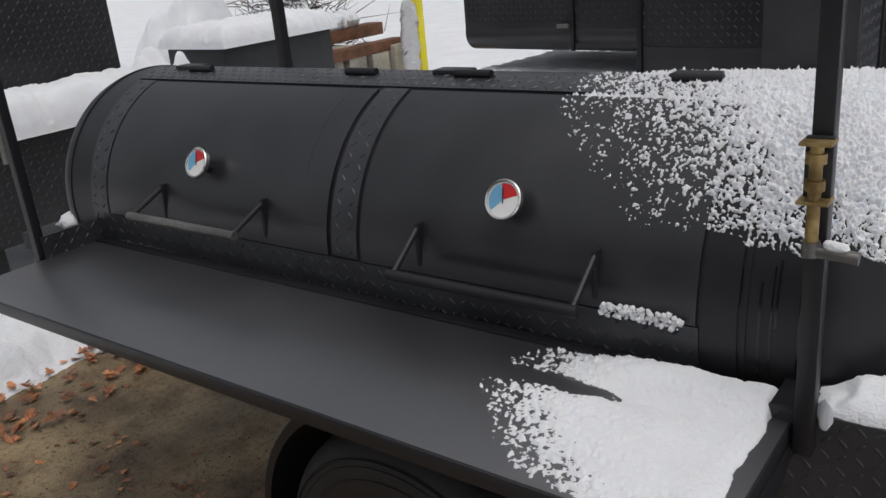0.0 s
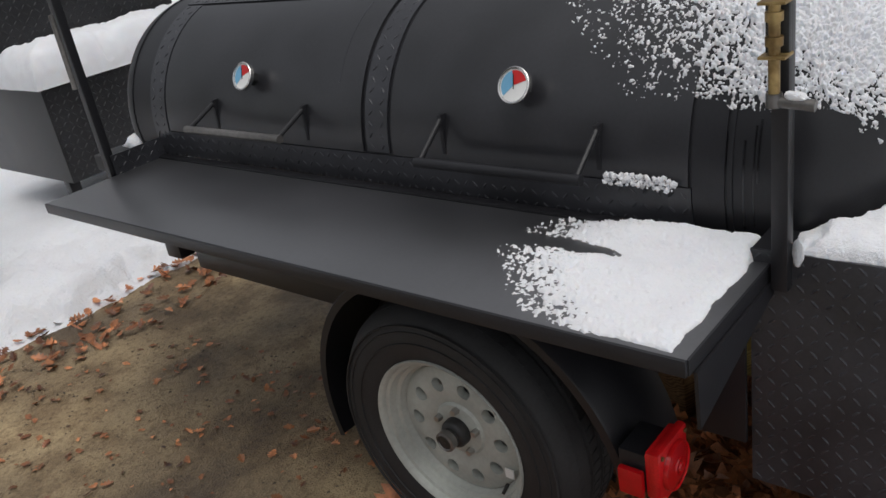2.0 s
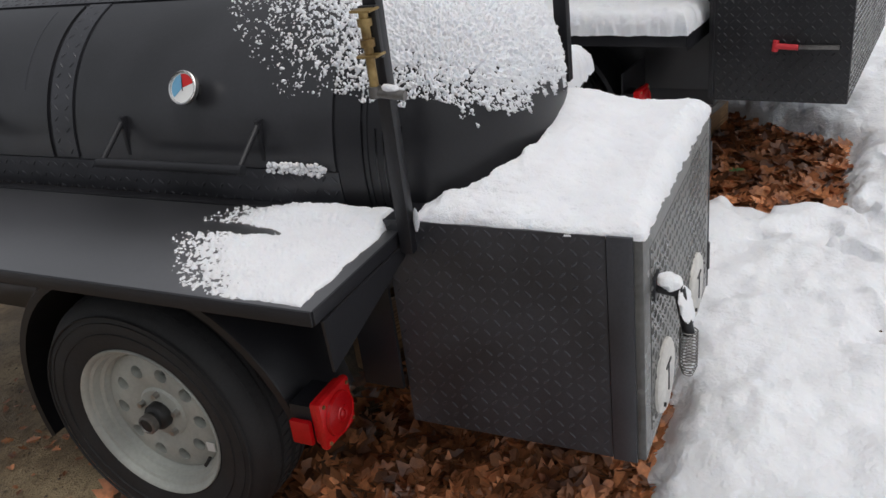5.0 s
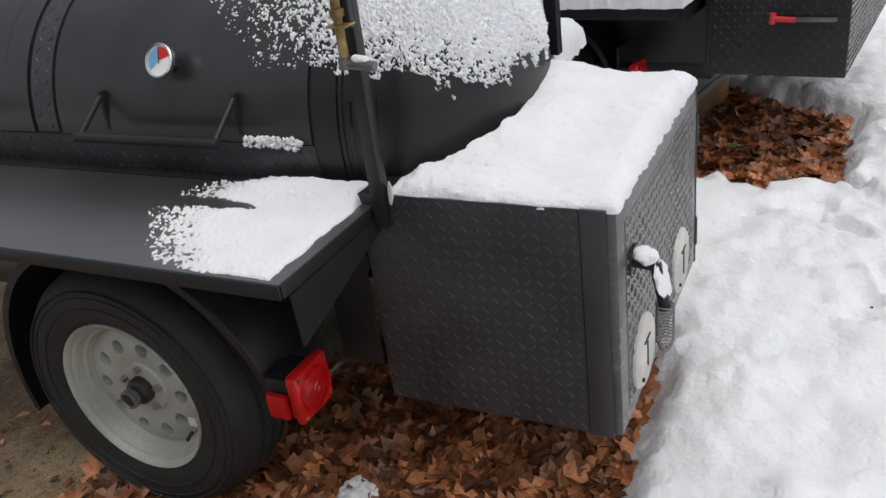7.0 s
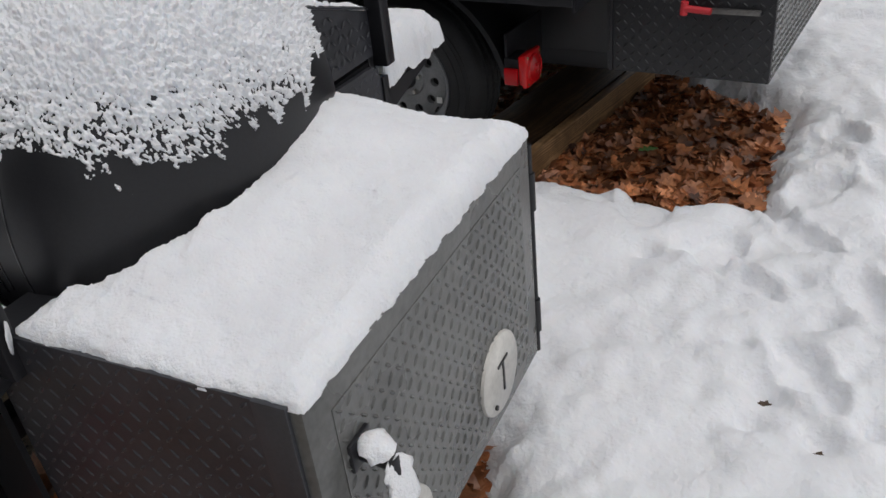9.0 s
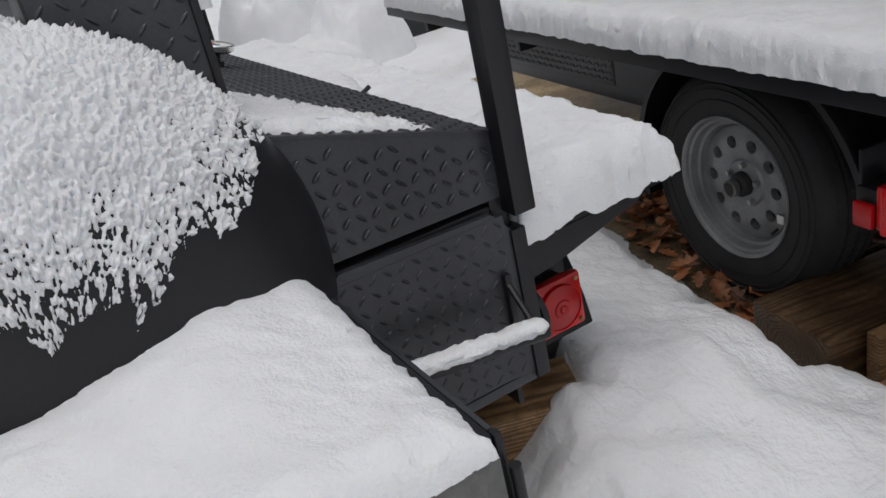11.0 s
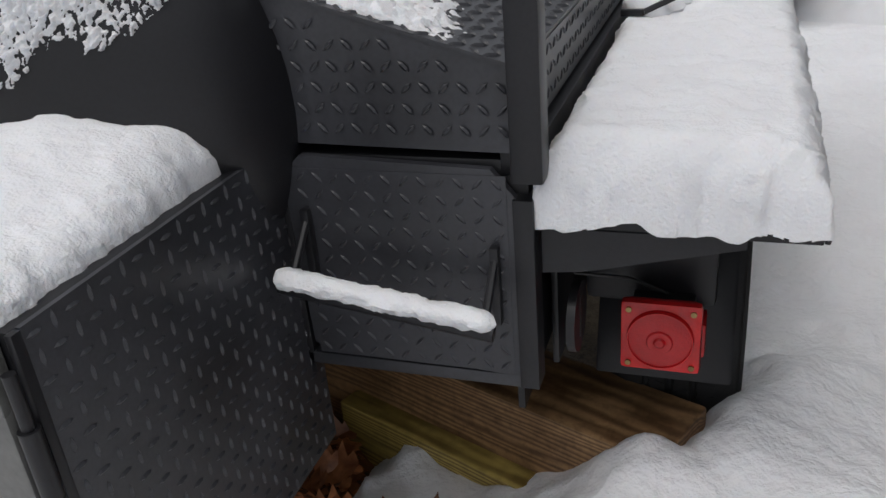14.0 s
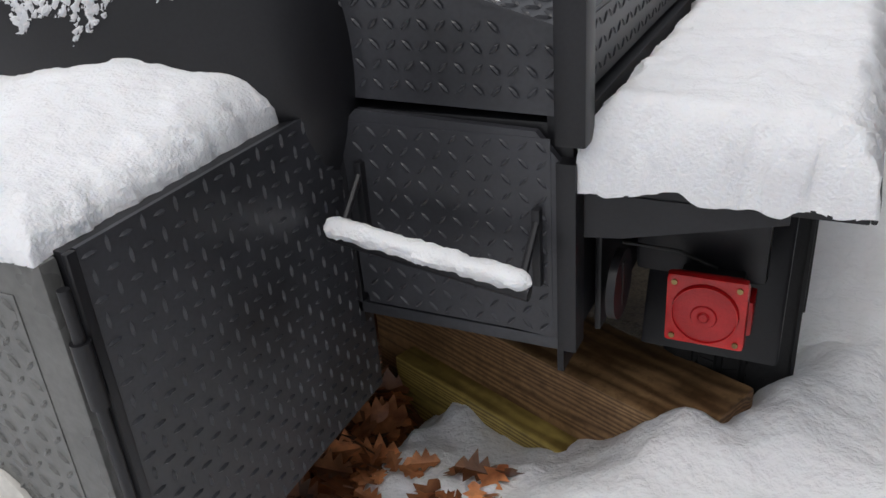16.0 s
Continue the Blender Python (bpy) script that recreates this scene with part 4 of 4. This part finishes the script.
blanket("shelf_snow", -0.735, -0.335, -0.416, 0.16, 0.832, 0.022, 0.0028, "grainy melting snow patch on the black shelf", shelf_cover, 120, 0.003, 0.015, 0.004, jit=0.003)
blanket("shelf_snow", 0.738, 1.096, -0.448, 1.72, 0.782, 0.092, 0.006, "deep soft snow blanket on the far side shelf", None, 140, 0.009, 0.046, 0.035, drip=0.03, jit=0.012)
blanket("lid_snow", 0.365, 0.66, BY0, 0.16, lid_z(0.375) + 0.006, 0.017, 0.004, "wedge of thin snow on the sloping lid",
        lambda X, Y: (1 + 0.5 * (fbm(X, Y, 0.009, 155, 2, 0.7) - 0.5) - (np.clip(X - 0.37, 0, 1) / 0.27) ** 1.5 - (np.clip(Y - BY0, 0, 1) / 0.56) ** 1.3 + 0.3 * (fbm(X, Y, 0.03, 151) - 0.5)) / 0.45, 150, 0.006, 0.02, 0.01, slope=-0.31)


def snow_bar(name, a, b, r, label, seed, flat_=0.75, lift=0.0):
    """A ridge of snow that lies along a bar from a to b."""
    a, b = Vector(a), Vector(b)
    n, k = max(12, int((b - a).length / 0.006)), 14
    d = (b - a).normalized()
    side = d.cross(Vector((0, 0, 1))).normalized()
    rows = []
    for i in range(n + 1):
        s = i / n
        e = min(1.0, math.sqrt(max(0.0, 1 - (1 - min(s, 1 - s) * (b - a).length / (r * 1.1)) ** 2)) if min(s, 1 - s) * (b - a).length < r * 1.1 else 1.0)
        row = []
        for j in range(k):
            t = 2 * math.pi * j / k
            q = r * max(0.05, e) * (0.62 + 0.5 * float(vnoise(s * (b - a).length * 60 + seed, j * 1.3, 1.0, seed)) + 0.4 * float(vnoise(s * (b - a).length * 160 + seed, j * 2.7, 1.0, seed + 1)))
            row.append(tuple(a + (b - a) * s + side * q * math.cos(t) + Vector((0, 0, 1)) * (lift + q * flat_ * math.sin(t))))
        rows.append(row)
    P = np.array(rows + [rows[-1]])
    P = np.concatenate([P, P[:, :1]], 1)
    return sheet(name, P, SNOW, None, label, "snow")


snow_bar("handle_snow", (0.404, -0.525, 0.705), (0.71, -0.525, 0.662), 0.0165, "ridge of snow lying along the bar handle", 3)
snow_bar("bracket_snow", (0.80, 0.30, 0.875), (0.85, 0.54, 0.885), 0.05, "clump of snow caught on the shelf brackets", 23, 0.7)
snow_bar("latch_snow", (-0.311, FY0 - 0.022, 0.728), (-0.311, FY0 - 0.074, 0.722), 0.021, "snow cap on the firebox latch lever", 5)
snow_bar("latch_snow", (-0.311, FY0 - 0.07, 0.712), (-0.318, FY0 - 0.092, 0.645), 0.023, "snow cap on the spring grip", 7)
snow_bar("elbow_snow", (vx - 0.006, vy - 0.015, 1.15), (vx - 0.006, vy - 0.05, 1.146), 0.009, "bit of snow on the pipe elbow", 9)
snow_bar("post_snow", (-0.415, -0.487, 0.845), (-0.41, -0.492, 0.885), 0.017, "small snow lump beside the post", 11)
rng = random.Random(4)
V, F = [], []
for _ in range(150):
    y = rng.uniform(-0.235, -0.085)
    c = Vector(on_drum(88.5 + rng.uniform(-2.5, 1.0), y, 0.012 + rng.uniform(0, 0.012)))
    r = rng.uniform(0.002, 0.0065)
    bm = bmesh.new()
    bmesh.ops.create_icosphere(bm, subdivisions=1, radius=r)
    k = len(V)
    V += [tuple(c + v.co * rng.uniform(0.7, 1.3)) for v in bm.verts]
    F += [tuple(k + v.index for v in f.verts) for f in bm.faces]
    bm.free()
tagged(raw("ledge_snow", V, F, SNOW), "crumbs of snow caught on the lid's lower edge", "snow", kind="stuff")


# ---- timbers behind the wheels ----
def timber(lo, hi, turn, material, label):
    bm = bmesh.new()
    c = [(a + b) / 2 for a, b in zip(lo, hi)]
    box(bm, [a - m for a, m in zip(lo, c)], [b - m for b, m in zip(hi, c)], 0.008)
    ob = part("timber", bm, material, None)
    ob.matrix_basis = pose(*c, 0, 0, turn)
    return tagged(ob, label, "timber", "timbers behind the wheels")


timber((0.132, -0.1705, 0), (0.965, 0.0105, 0.30), -22, WOOD, "wet brown treated timber lying behind the wheels")
timber((0.222, -0.200, 0), (0.712, -0.142, 0.165), -22, WOOD2, "low yellowish treated timber edged with leaves")
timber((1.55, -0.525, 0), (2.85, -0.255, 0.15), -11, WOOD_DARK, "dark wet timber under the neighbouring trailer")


timber((1.60, -0.592, 0), (2.72, -0.548, 0.17), -11, WOOD, "narrow brown edging timber beside the leaf hollow")


# ---- fallen leaves ----
def oak_leaf(rng, c, size, tilt):
    """Outline of a lobed leaf, folded along its rib."""
    n = 9
    left, right = [], []
    for k in range(n):
        s = k / (n - 1)
        w = 0.34 * math.sin(math.pi * min(1, s * 0.9 + 0.06)) * (1.25 if k % 2 else 0.55) * rng.uniform(0.8, 1.15)
        left.append((s - 0.5, w))
        right.append((s - 0.5, -w))
    fold, curl = rng.uniform(-0.1, 0.5), rng.uniform(-0.5, 0.6)
    m = Matrix.Translation(c) @ Euler((rng.gauss(0, tilt), rng.gauss(0, tilt), rng.uniform(0, 6.28))).to_matrix().to_4x4() @ Matrix.Scale(size, 4)
    put = lambda x, y: tuple(m @ Vector((x, y, fold * abs(y) + curl * x * x)))
    V = [put(s - 0.5 + 0.0, 0) for s in [k / (n - 1) for k in range(n)]] + [put(*p) for p in left] + [put(*p) for p in right]
    F = []
    for k in range(n - 1):
        F += [(k, k + 1, n + k + 1, n + k), (k + 1, k, 2 * n + k, 2 * n + k + 1)]
    return V, F


def leaves(name, count, spot, label, sizes=(0.05, 0.12), seed=1, tilt=0.35, high=0.03):
    rng = random.Random(seed)
    V, F = [], []
    for _ in range(count):
        x, y, z = spot(rng)
        lv, lf = oak_leaf(rng, (x, y, z + rng.uniform(0.006, high)), rng.uniform(*sizes), tilt)
        k = len(V)
        V += lv
        F += [tuple(q + k for q in f) for f in lf]
    return tagged(raw(name, V, F, LEAF, smooth=False), label, "leaves", kind="stuff")


def within(x0, x1, y0, y1, test=None):
    def spot(rng):
        while True:
            x, y = rng.uniform(x0, x1), rng.uniform(y0, y1)
            if test is None or test(x, y, rng):
                return x, y, float(ground_height(x, y))
    return spot


leaves("fallen_leaves", 3600, within(-1.1, 0.42, -0.89, 0.75, lambda x, y, r: y < 0.1 + r.gauss(0, 0.2) - 0.5 * (x + 0.6)), "wet brown oak leaves strewn under the smoker", (0.07, 0.14), seed=2)
leaves("fallen_leaves", 1100, within(0.0, 0.52, -0.85, -0.12, lambda x, y, r: 0.376 * x + 0.927 * y < -0.03 and x < 0.31 - 0.3 * (y + 0.3)), "dark wet oak leaves beside the timber", (0.06, 0.12), seed=3, high=0.12)
leaves("fallen_leaves", 1900, within(1.6, 2.85, -1.26, -0.5, lambda x, y, r: x < 2.75 + 0.75 * (y + 0.75)), "rust-brown oak leaves in a snow-free hollow", (0.07, 0.13), seed=4, high=0.06)
leaves("fallen_leaves", 1300, within(1.62, 2.9, -0.3, 1.6, lambda x, y, r: x > 1.66 + 0.26 * y + r.gauss(0, 0.03) and y < 1.35 + r.gauss(0, 0.15)), "dark brown leaves along the neighbouring wheel", (0.03, 0.1), seed=5, high=0.05)
leaves("fallen_leaves", 260, within(-1.3, 0.3, 2.2, 2.75), "leaf litter at the edge of the snow", (0.03, 0.07), seed=6)
leaves("leaf_litter", 700, within(-2.2, -0.2, 0.3, 2.4), "scattered leaf scraps on the dirt", (0.012, 0.04), seed=7, tilt=0.2, high=0.008)
leaves("fallen_leaves", 38, lambda r: (lambda x, y: (x, y, max(0.02, float(snow_depth(np.array([x]), np.array([y]))[0][0]))))(r.uniform(0.34, 0.62), r.uniform(-0.62, -0.36)), "wet leaves poking out at the edge of the snow", (0.04, 0.085), seed=12, high=0.015)
lv, lf = oak_leaf(random.Random(8), (1.93, -0.84, 0.085), 0.075, 0.1)
tagged(raw("green_leaf", lv, lf, GREENLEAF), "single green leaf on the brown leaves", "leaf")
rng = random.Random(9)
bm = bmesh.new()
for _ in range(60):
    x, y = rng.uniform(-1.0, 0.3), rng.uniform(-0.9, 0.3)
    a, l = rng.uniform(0, 6.28), rng.uniform(0.05, 0.16)
    tube(bm, (x, y, 0.012), (x + l * math.cos(a), y + l * math.sin(a), 0.02), 0.002, 5)
tagged(part("twigs", bm, TWIG), "thin dark twigs among the leaves", "twigs", kind="stuff")
V, F = [], []
for _ in range(2600):
    x, y, r = rng.uniform(-2.4, 0.0), rng.uniform(0.0, 2.6), rng.uniform(0.002, 0.007)
    k = len(V)
    V += [(x + r * dx * rng.uniform(0.6, 1.3), y + r * dy * rng.uniform(0.6, 1.3), float(0.002 + r * 0.7 * dz)) for dx, dy, dz in ((1, 0, 0), (-1, 0, 0), (0, 1, 0), (0, -1, 0), (0, 0, 1))]
    F += [(k, k + 2, k + 4), (k + 2, k + 1, k + 4), (k + 1, k + 3, k + 4), (k + 3, k, k + 4)]
GRAVEL = surface("wet_gravel", (0.15, 0.11, 0.07), 0.6, vary=0.3, island=0.6)
tagged(raw("gravel", V, F, GRAVEL), "small wet pebbles on the dirt", "gravel", kind="stuff")

blanket("leaf_snow", -0.614, -0.334, -0.376, -0.176, 0.025, 0.035, 0.005, "thin leftover patch of snow on the leaves",
        lambda X, Y: 1.1 - np.hypot((X - -0.474) / 0.11, (Y - -0.276) / 0.07) + 1.2 * (fbm(X, Y, 0.04, 231) - 0.5), 230, 0.008, 0.02, 0.01)

# dark twigs and leaf scraps poking out of the trampled snow
for x, y, pr in PITS:
    d, _ = snow_depth(np.array([x]), np.array([y]))
    z = float(d[0]) + 0.004
    rr = random.Random(int(1000 * (x + 3 * y)))
    bm = bmesh.new()
    for _ in range(3):
        a, l = rr.uniform(0, 6.28), rr.uniform(0.025, 0.06)
        tube(bm, (x - l * math.cos(a), y - l * math.sin(a), z - 0.004), (x + l * math.cos(a), y + l * math.sin(a), z + 0.008), 0.0065, 6, 0.003)
    tagged(part("twig", bm, TWIG), "dark twig poking out of a pit in the snow", "twig", "twigs in the snow")


# ---- neighbouring trailer ----
second = thing("cook_trailer", "large black tread-plate cook trailer with a snow-laden shelf", "trailer")
TURN2 = Matrix.Translation((1.69, -0.70, 0)) @ Matrix.Rotation(radians(-6), 4, "Z") @ Matrix.Translation((-1.69, 0.70, 0))
second.matrix_basis = TURN2
sh = part("shelf", boxm((1.505, -0.70, 0.785), (1.86, 2.1, 0.797), 0.003), PAINT, second, "long black side shelf")
part("outer_lip", boxm((1.495, -0.705, 0.745), (1.507, 2.1, 0.799), 0.003), PAINT, sh)
part("end_lip", boxm((1.507, -0.71, 0.725), (1.86, -0.70, 0.796), 0.003), PAINT, sh)
wheel(second, 1.70, 0.10, 0.345, -1, 5, SILVER, "dull silver")
fender(second, 1.69, 1.90, 0.10, 0.345)
tail_light(second, 1.66, -0.49, 0.478, -1)
part("light_plate", boxm((1.62, -0.41, 0.42), (1.9, -0.40, 0.60), 0.003), PAINT, second)
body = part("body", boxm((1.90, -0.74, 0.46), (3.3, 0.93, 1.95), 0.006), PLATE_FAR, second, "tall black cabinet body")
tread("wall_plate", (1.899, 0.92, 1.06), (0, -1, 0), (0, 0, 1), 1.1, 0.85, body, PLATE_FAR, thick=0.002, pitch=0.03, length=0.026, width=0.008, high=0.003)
for y in (0.925, 0.31):
    part("seam_post", boxm((1.885, y - 0.012, 0.80), (1.9005, y + 0.012, 1.94), 0.003), PAINT, body)
table = part("front_table", boxm((1.90, 0.932, 0.46), (2.9, 2.05, 0.80), 0.006), PLATE_FAR, second, "low tread-plate front body")
tread("table_side", (1.899, 2.04, 0.47), (0, -1, 0), (0, 0, 1), 1.1, 0.3, table, PLATE_FAR, thick=0.002, high=0.003)
hood = part("raised_hood", boxm((1.95, 0.94, 1.12), (2.9, 2.02, 1.95), 0.01), PLATE_FAR, second, "raised black hood with a rolled lower edge")
part("rolled_edge", tubem((2.04, 0.942, 1.10), (2.04, 2.018, 1.10), 0.092, 28), PAINT_WET, hood)
tread("hood_plate", (1.949, 2.01, 1.16), (0, -1, 0), (0, 0, 1), 1.06, 0.75, hood, PLATE_FAR, thick=0.002, pitch=0.03, length=0.026, width=0.008, high=0.003)
part("hood_seam", boxm((1.935, 1.31, 1.02), (1.951, 1.33, 1.94), 0.003), PAINT, hood)
for y in (0.96, 2.0):
    part("hood_prop", boxm((2.80, y - 0.015, 0.80), (2.83, y + 0.015, 1.13), 0.003), PAINT, hood)
part("hood_latch", boxm((1.92, 1.33, 1.13), (1.946, 1.40, 1.15), 0.003), STEEL, hood)
part("smooth_panel", boxm((1.894, -0.05, 0.80), (1.8985, 0.91, 1.05), 0.001), PAINT_WET, body)
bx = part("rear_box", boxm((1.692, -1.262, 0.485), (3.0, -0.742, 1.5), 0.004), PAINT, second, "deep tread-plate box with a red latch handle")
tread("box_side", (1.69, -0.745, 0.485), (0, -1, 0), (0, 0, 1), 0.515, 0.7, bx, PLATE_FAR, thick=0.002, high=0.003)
part("box_seam", boxm((1.683, -0.765, 0.485), (1.6915, -0.755, 1.2), 0.001), PAINT, bx)
# Rear face takes the lighter grey with reflected light put into its colour.
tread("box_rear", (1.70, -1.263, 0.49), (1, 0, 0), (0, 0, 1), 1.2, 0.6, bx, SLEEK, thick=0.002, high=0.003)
hnd = part("latch_handle", tubem((1.665, -1.0, 0.71), (1.665, -1.08, 0.705), 0.011), REDPAINT, bx, "red plastic latch handle")
part("latch_cap", tubem((1.668, -0.997, 0.69), (1.668, -1.0, 0.73), 0.012), REDPAINT, hnd)
part("latch_rod", boxm((1.675, -1.22, 0.695), (1.689, -1.0, 0.71), 0.002), STEEL, bx)
part("chassis_rail", boxm((1.95, -0.7, 0.38), (2.02, 2.2, 0.46), 0.004), PAINT, second)
part("axle", tubem((1.8, 0.10, 0.345), (3.1, 0.10, 0.345), 0.032), PAINT, second)
wheel(second, 3.32, 0.10, 0.345, 1, 5, SILVER, "dull silver")
for y in (0.9, 1.7):
    part("shelf_brace", boxm((1.52, y, 0.70), (1.91, y + 0.03, 0.80), 0.003), PAINT, second)
ob2 = blanket("shelf_snow", 1.48, 1.86, -0.72, 2.1, 0.798, 0.085, 0.008, "long snow layer on the neighbouring trailer's shelf", None, 170, 0.007, 0.06, 0.025, drip=0.012)
ob2.matrix_basis = TURN2
ob3 = blanket("table_snow", 1.905, 2.78, 0.945, 2.03, 0.80, 0.10, 0.012, "thick snow on the low table of the neighbouring trailer", None, 175, 0.012, 0.05, 0.03)
ob3.matrix_basis = TURN2


# ---- things standing ahead of the smoker ----
third = thing("smoker_cabinet", "black tread-plate cabinet with a raised lid and a snowy shelf", "smoker cabinet", at=(0, 0, 0))
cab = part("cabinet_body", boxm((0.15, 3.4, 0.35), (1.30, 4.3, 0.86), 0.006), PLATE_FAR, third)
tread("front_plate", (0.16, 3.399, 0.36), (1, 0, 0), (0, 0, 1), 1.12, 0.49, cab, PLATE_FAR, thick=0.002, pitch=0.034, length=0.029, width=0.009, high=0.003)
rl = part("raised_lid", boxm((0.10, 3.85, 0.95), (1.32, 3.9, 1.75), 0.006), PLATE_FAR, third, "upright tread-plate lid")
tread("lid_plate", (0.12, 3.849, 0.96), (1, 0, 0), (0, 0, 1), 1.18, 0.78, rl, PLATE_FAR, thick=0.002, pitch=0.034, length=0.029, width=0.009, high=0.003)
for x in (0.2, 1.2):
    part("leg", boxm((x - 0.03, 3.5, 0), (x + 0.03, 3.56, 0.36), 0.003), PAINT, third)
blanket("cabinet_snow", 0.12, 1.34, 3.36, 3.86, 0.86, 0.20, 0.016, "thick snow bank on the cabinet", None, 180, 0.015, 0.12, 0.06)

gate = thing("trailer_jack", "grey trailer tongue frame with a snow-capped jack", "trailer tongue")
part("beam", boxm((-0.62, 2.95, 0.30), (-0.52, 3.8, 0.40), 0.006), PLATE_FAR, gate)
part("upright", boxm((-0.72, 3.2, 0.0), (-0.62, 3.3, 1.5), 0.006, Matrix.Rotation(radians(4), 4, "Y")), PLATE_FAR, gate)
part("plate", boxm((-0.95, 3.5, 0.2), (-0.45, 3.55, 1.6), 0.006), DARK, gate)
part("lamp", boxm((-1.02, 3.1, 0.42), (-0.94, 3.16, 0.54), 0.01), RED, gate, "red lamp")
snow_bar("jack_snow", (-0.68, 3.16, 0.62), (-0.60, 3.16, 0.62), 0.075, "lump of snow capping the jack", 15, 0.9)
snow_bar("pan_snow", (-0.33, 1.72, 0.86), (-0.26, 1.80, 0.86), 0.04, "small heap of snow in the pan", 17, 0.6)
tagged(part("drip_pan", boxm((-0.40, 1.64, 0.78), (-0.16, 1.90, 0.835), 0.004), DARK), "dark drip pan at the barrel's front end", "pan")


def heap(name, x, y, rx, ry, h, label, seed, material=SNOW, z=0.0):
    n = 46
    U, W = np.meshgrid(np.linspace(-1, 1, n), np.linspace(-1, 1, n), indexing="ij")
    r = np.hypot(U, W) * (1.02 + 0.3 * fbm(U, W, 0.5, seed))
    t = h * np.sqrt(np.clip(1 - r**2, 0, 1)) * (0.7 + 0.6 * fbm(U, W, 0.35, seed + 5))
    return sheet(name, np.stack([x + U * rx, y + W * ry, z + t - 0.03], -1), material, None, label, "snow")


heap("snow_mound", 2.05, 4.6, 0.55, 0.5, 1.1, "big rounded heap of snow", 201)
heap("snow_mound", 2.5, 4.2, 0.5, 0.4, 0.75, "rounded heap of snow", 205)
heap("snow_mound", 1.75, 3.95, 0.85, 0.6, 0.5, "rounded heap of snow", 209, z=0.0)
heap("snow_mound", 3.2, 5.6, 0.9, 0.5, 1.35, "heap of snow over clutter", 213)
tagged(part("storage_bin", boxm((2.55, 4.4, 0.0), (3.7, 5.1, 0.98), 0.02), DARK), "dark covered storage bin under snow", "bin")
blanket("bin_snow", 2.5, 3.75, 4.35, 5.15, 0.98, 0.16, 0.02, "snow layer on the dark bin", None, 220, 0.02, 0.12, 0.06)
wall = thing("block_stack", "stack of weathered pale blocks and rusty beams", "block stack")
for k in range(5):
    part("block", boxm((3.75 + 0.28 * k, 4.9 - 0.05 * k, 0.3), (4.0 + 0.28 * k, 5.3, 0.62 + 0.05 * (k % 3)), 0.012), BLOCK, wall)
part("beam", boxm((3.7, 4.75, 0.62), (5.1, 4.9, 0.72), 0.01), RUST, wall)
part("beam", boxm((3.8, 5.1, 0.74), (5.2, 5.3, 0.86), 0.01), RUST, wall)
part("base", boxm((3.7, 4.9, 0.0), (5.2, 5.6, 0.3), 0.02), BLOCK, wall)
snow_bar("block_snow", (3.75, 5.2, 0.93), (4.9, 5.2, 0.93), 0.10, "clumps of snow on the rusty beams", 19, 0.8)
tagged(part("yellow_post", boxm((4.90, 4.40, 0.0), (5.0, 4.50, 1.9), 0.012), YELLOW), "bright yellow painted steel post", "post")
snow_bar("post_snow", (4.80, 4.45, 0.4), (4.83, 4.45, 1.05), 0.09, "snow plastered against the yellow post", 21, 1.0)
brush = bmesh.new()
rng = random.Random(12)
for _ in range(380):
    x, y, z = rng.gauss(4.5, 0.35), rng.uniform(5.35, 6.0), rng.uniform(0.5, 1.3)
    a, b, l = rng.uniform(0, 6.28), rng.uniform(-0.4, 1.2), rng.uniform(0.2, 0.7)
    tube(brush, (x, y, z), (x + l * math.cos(a) * math.cos(b), y + l * math.sin(a) * math.cos(b), z + l * math.sin(b)), 0.005, 4, 0.001)
tagged(part("brush_hedge", brush, TWIG), "tangle of bare brown brush behind the blocks", "brush", kind="stuff")
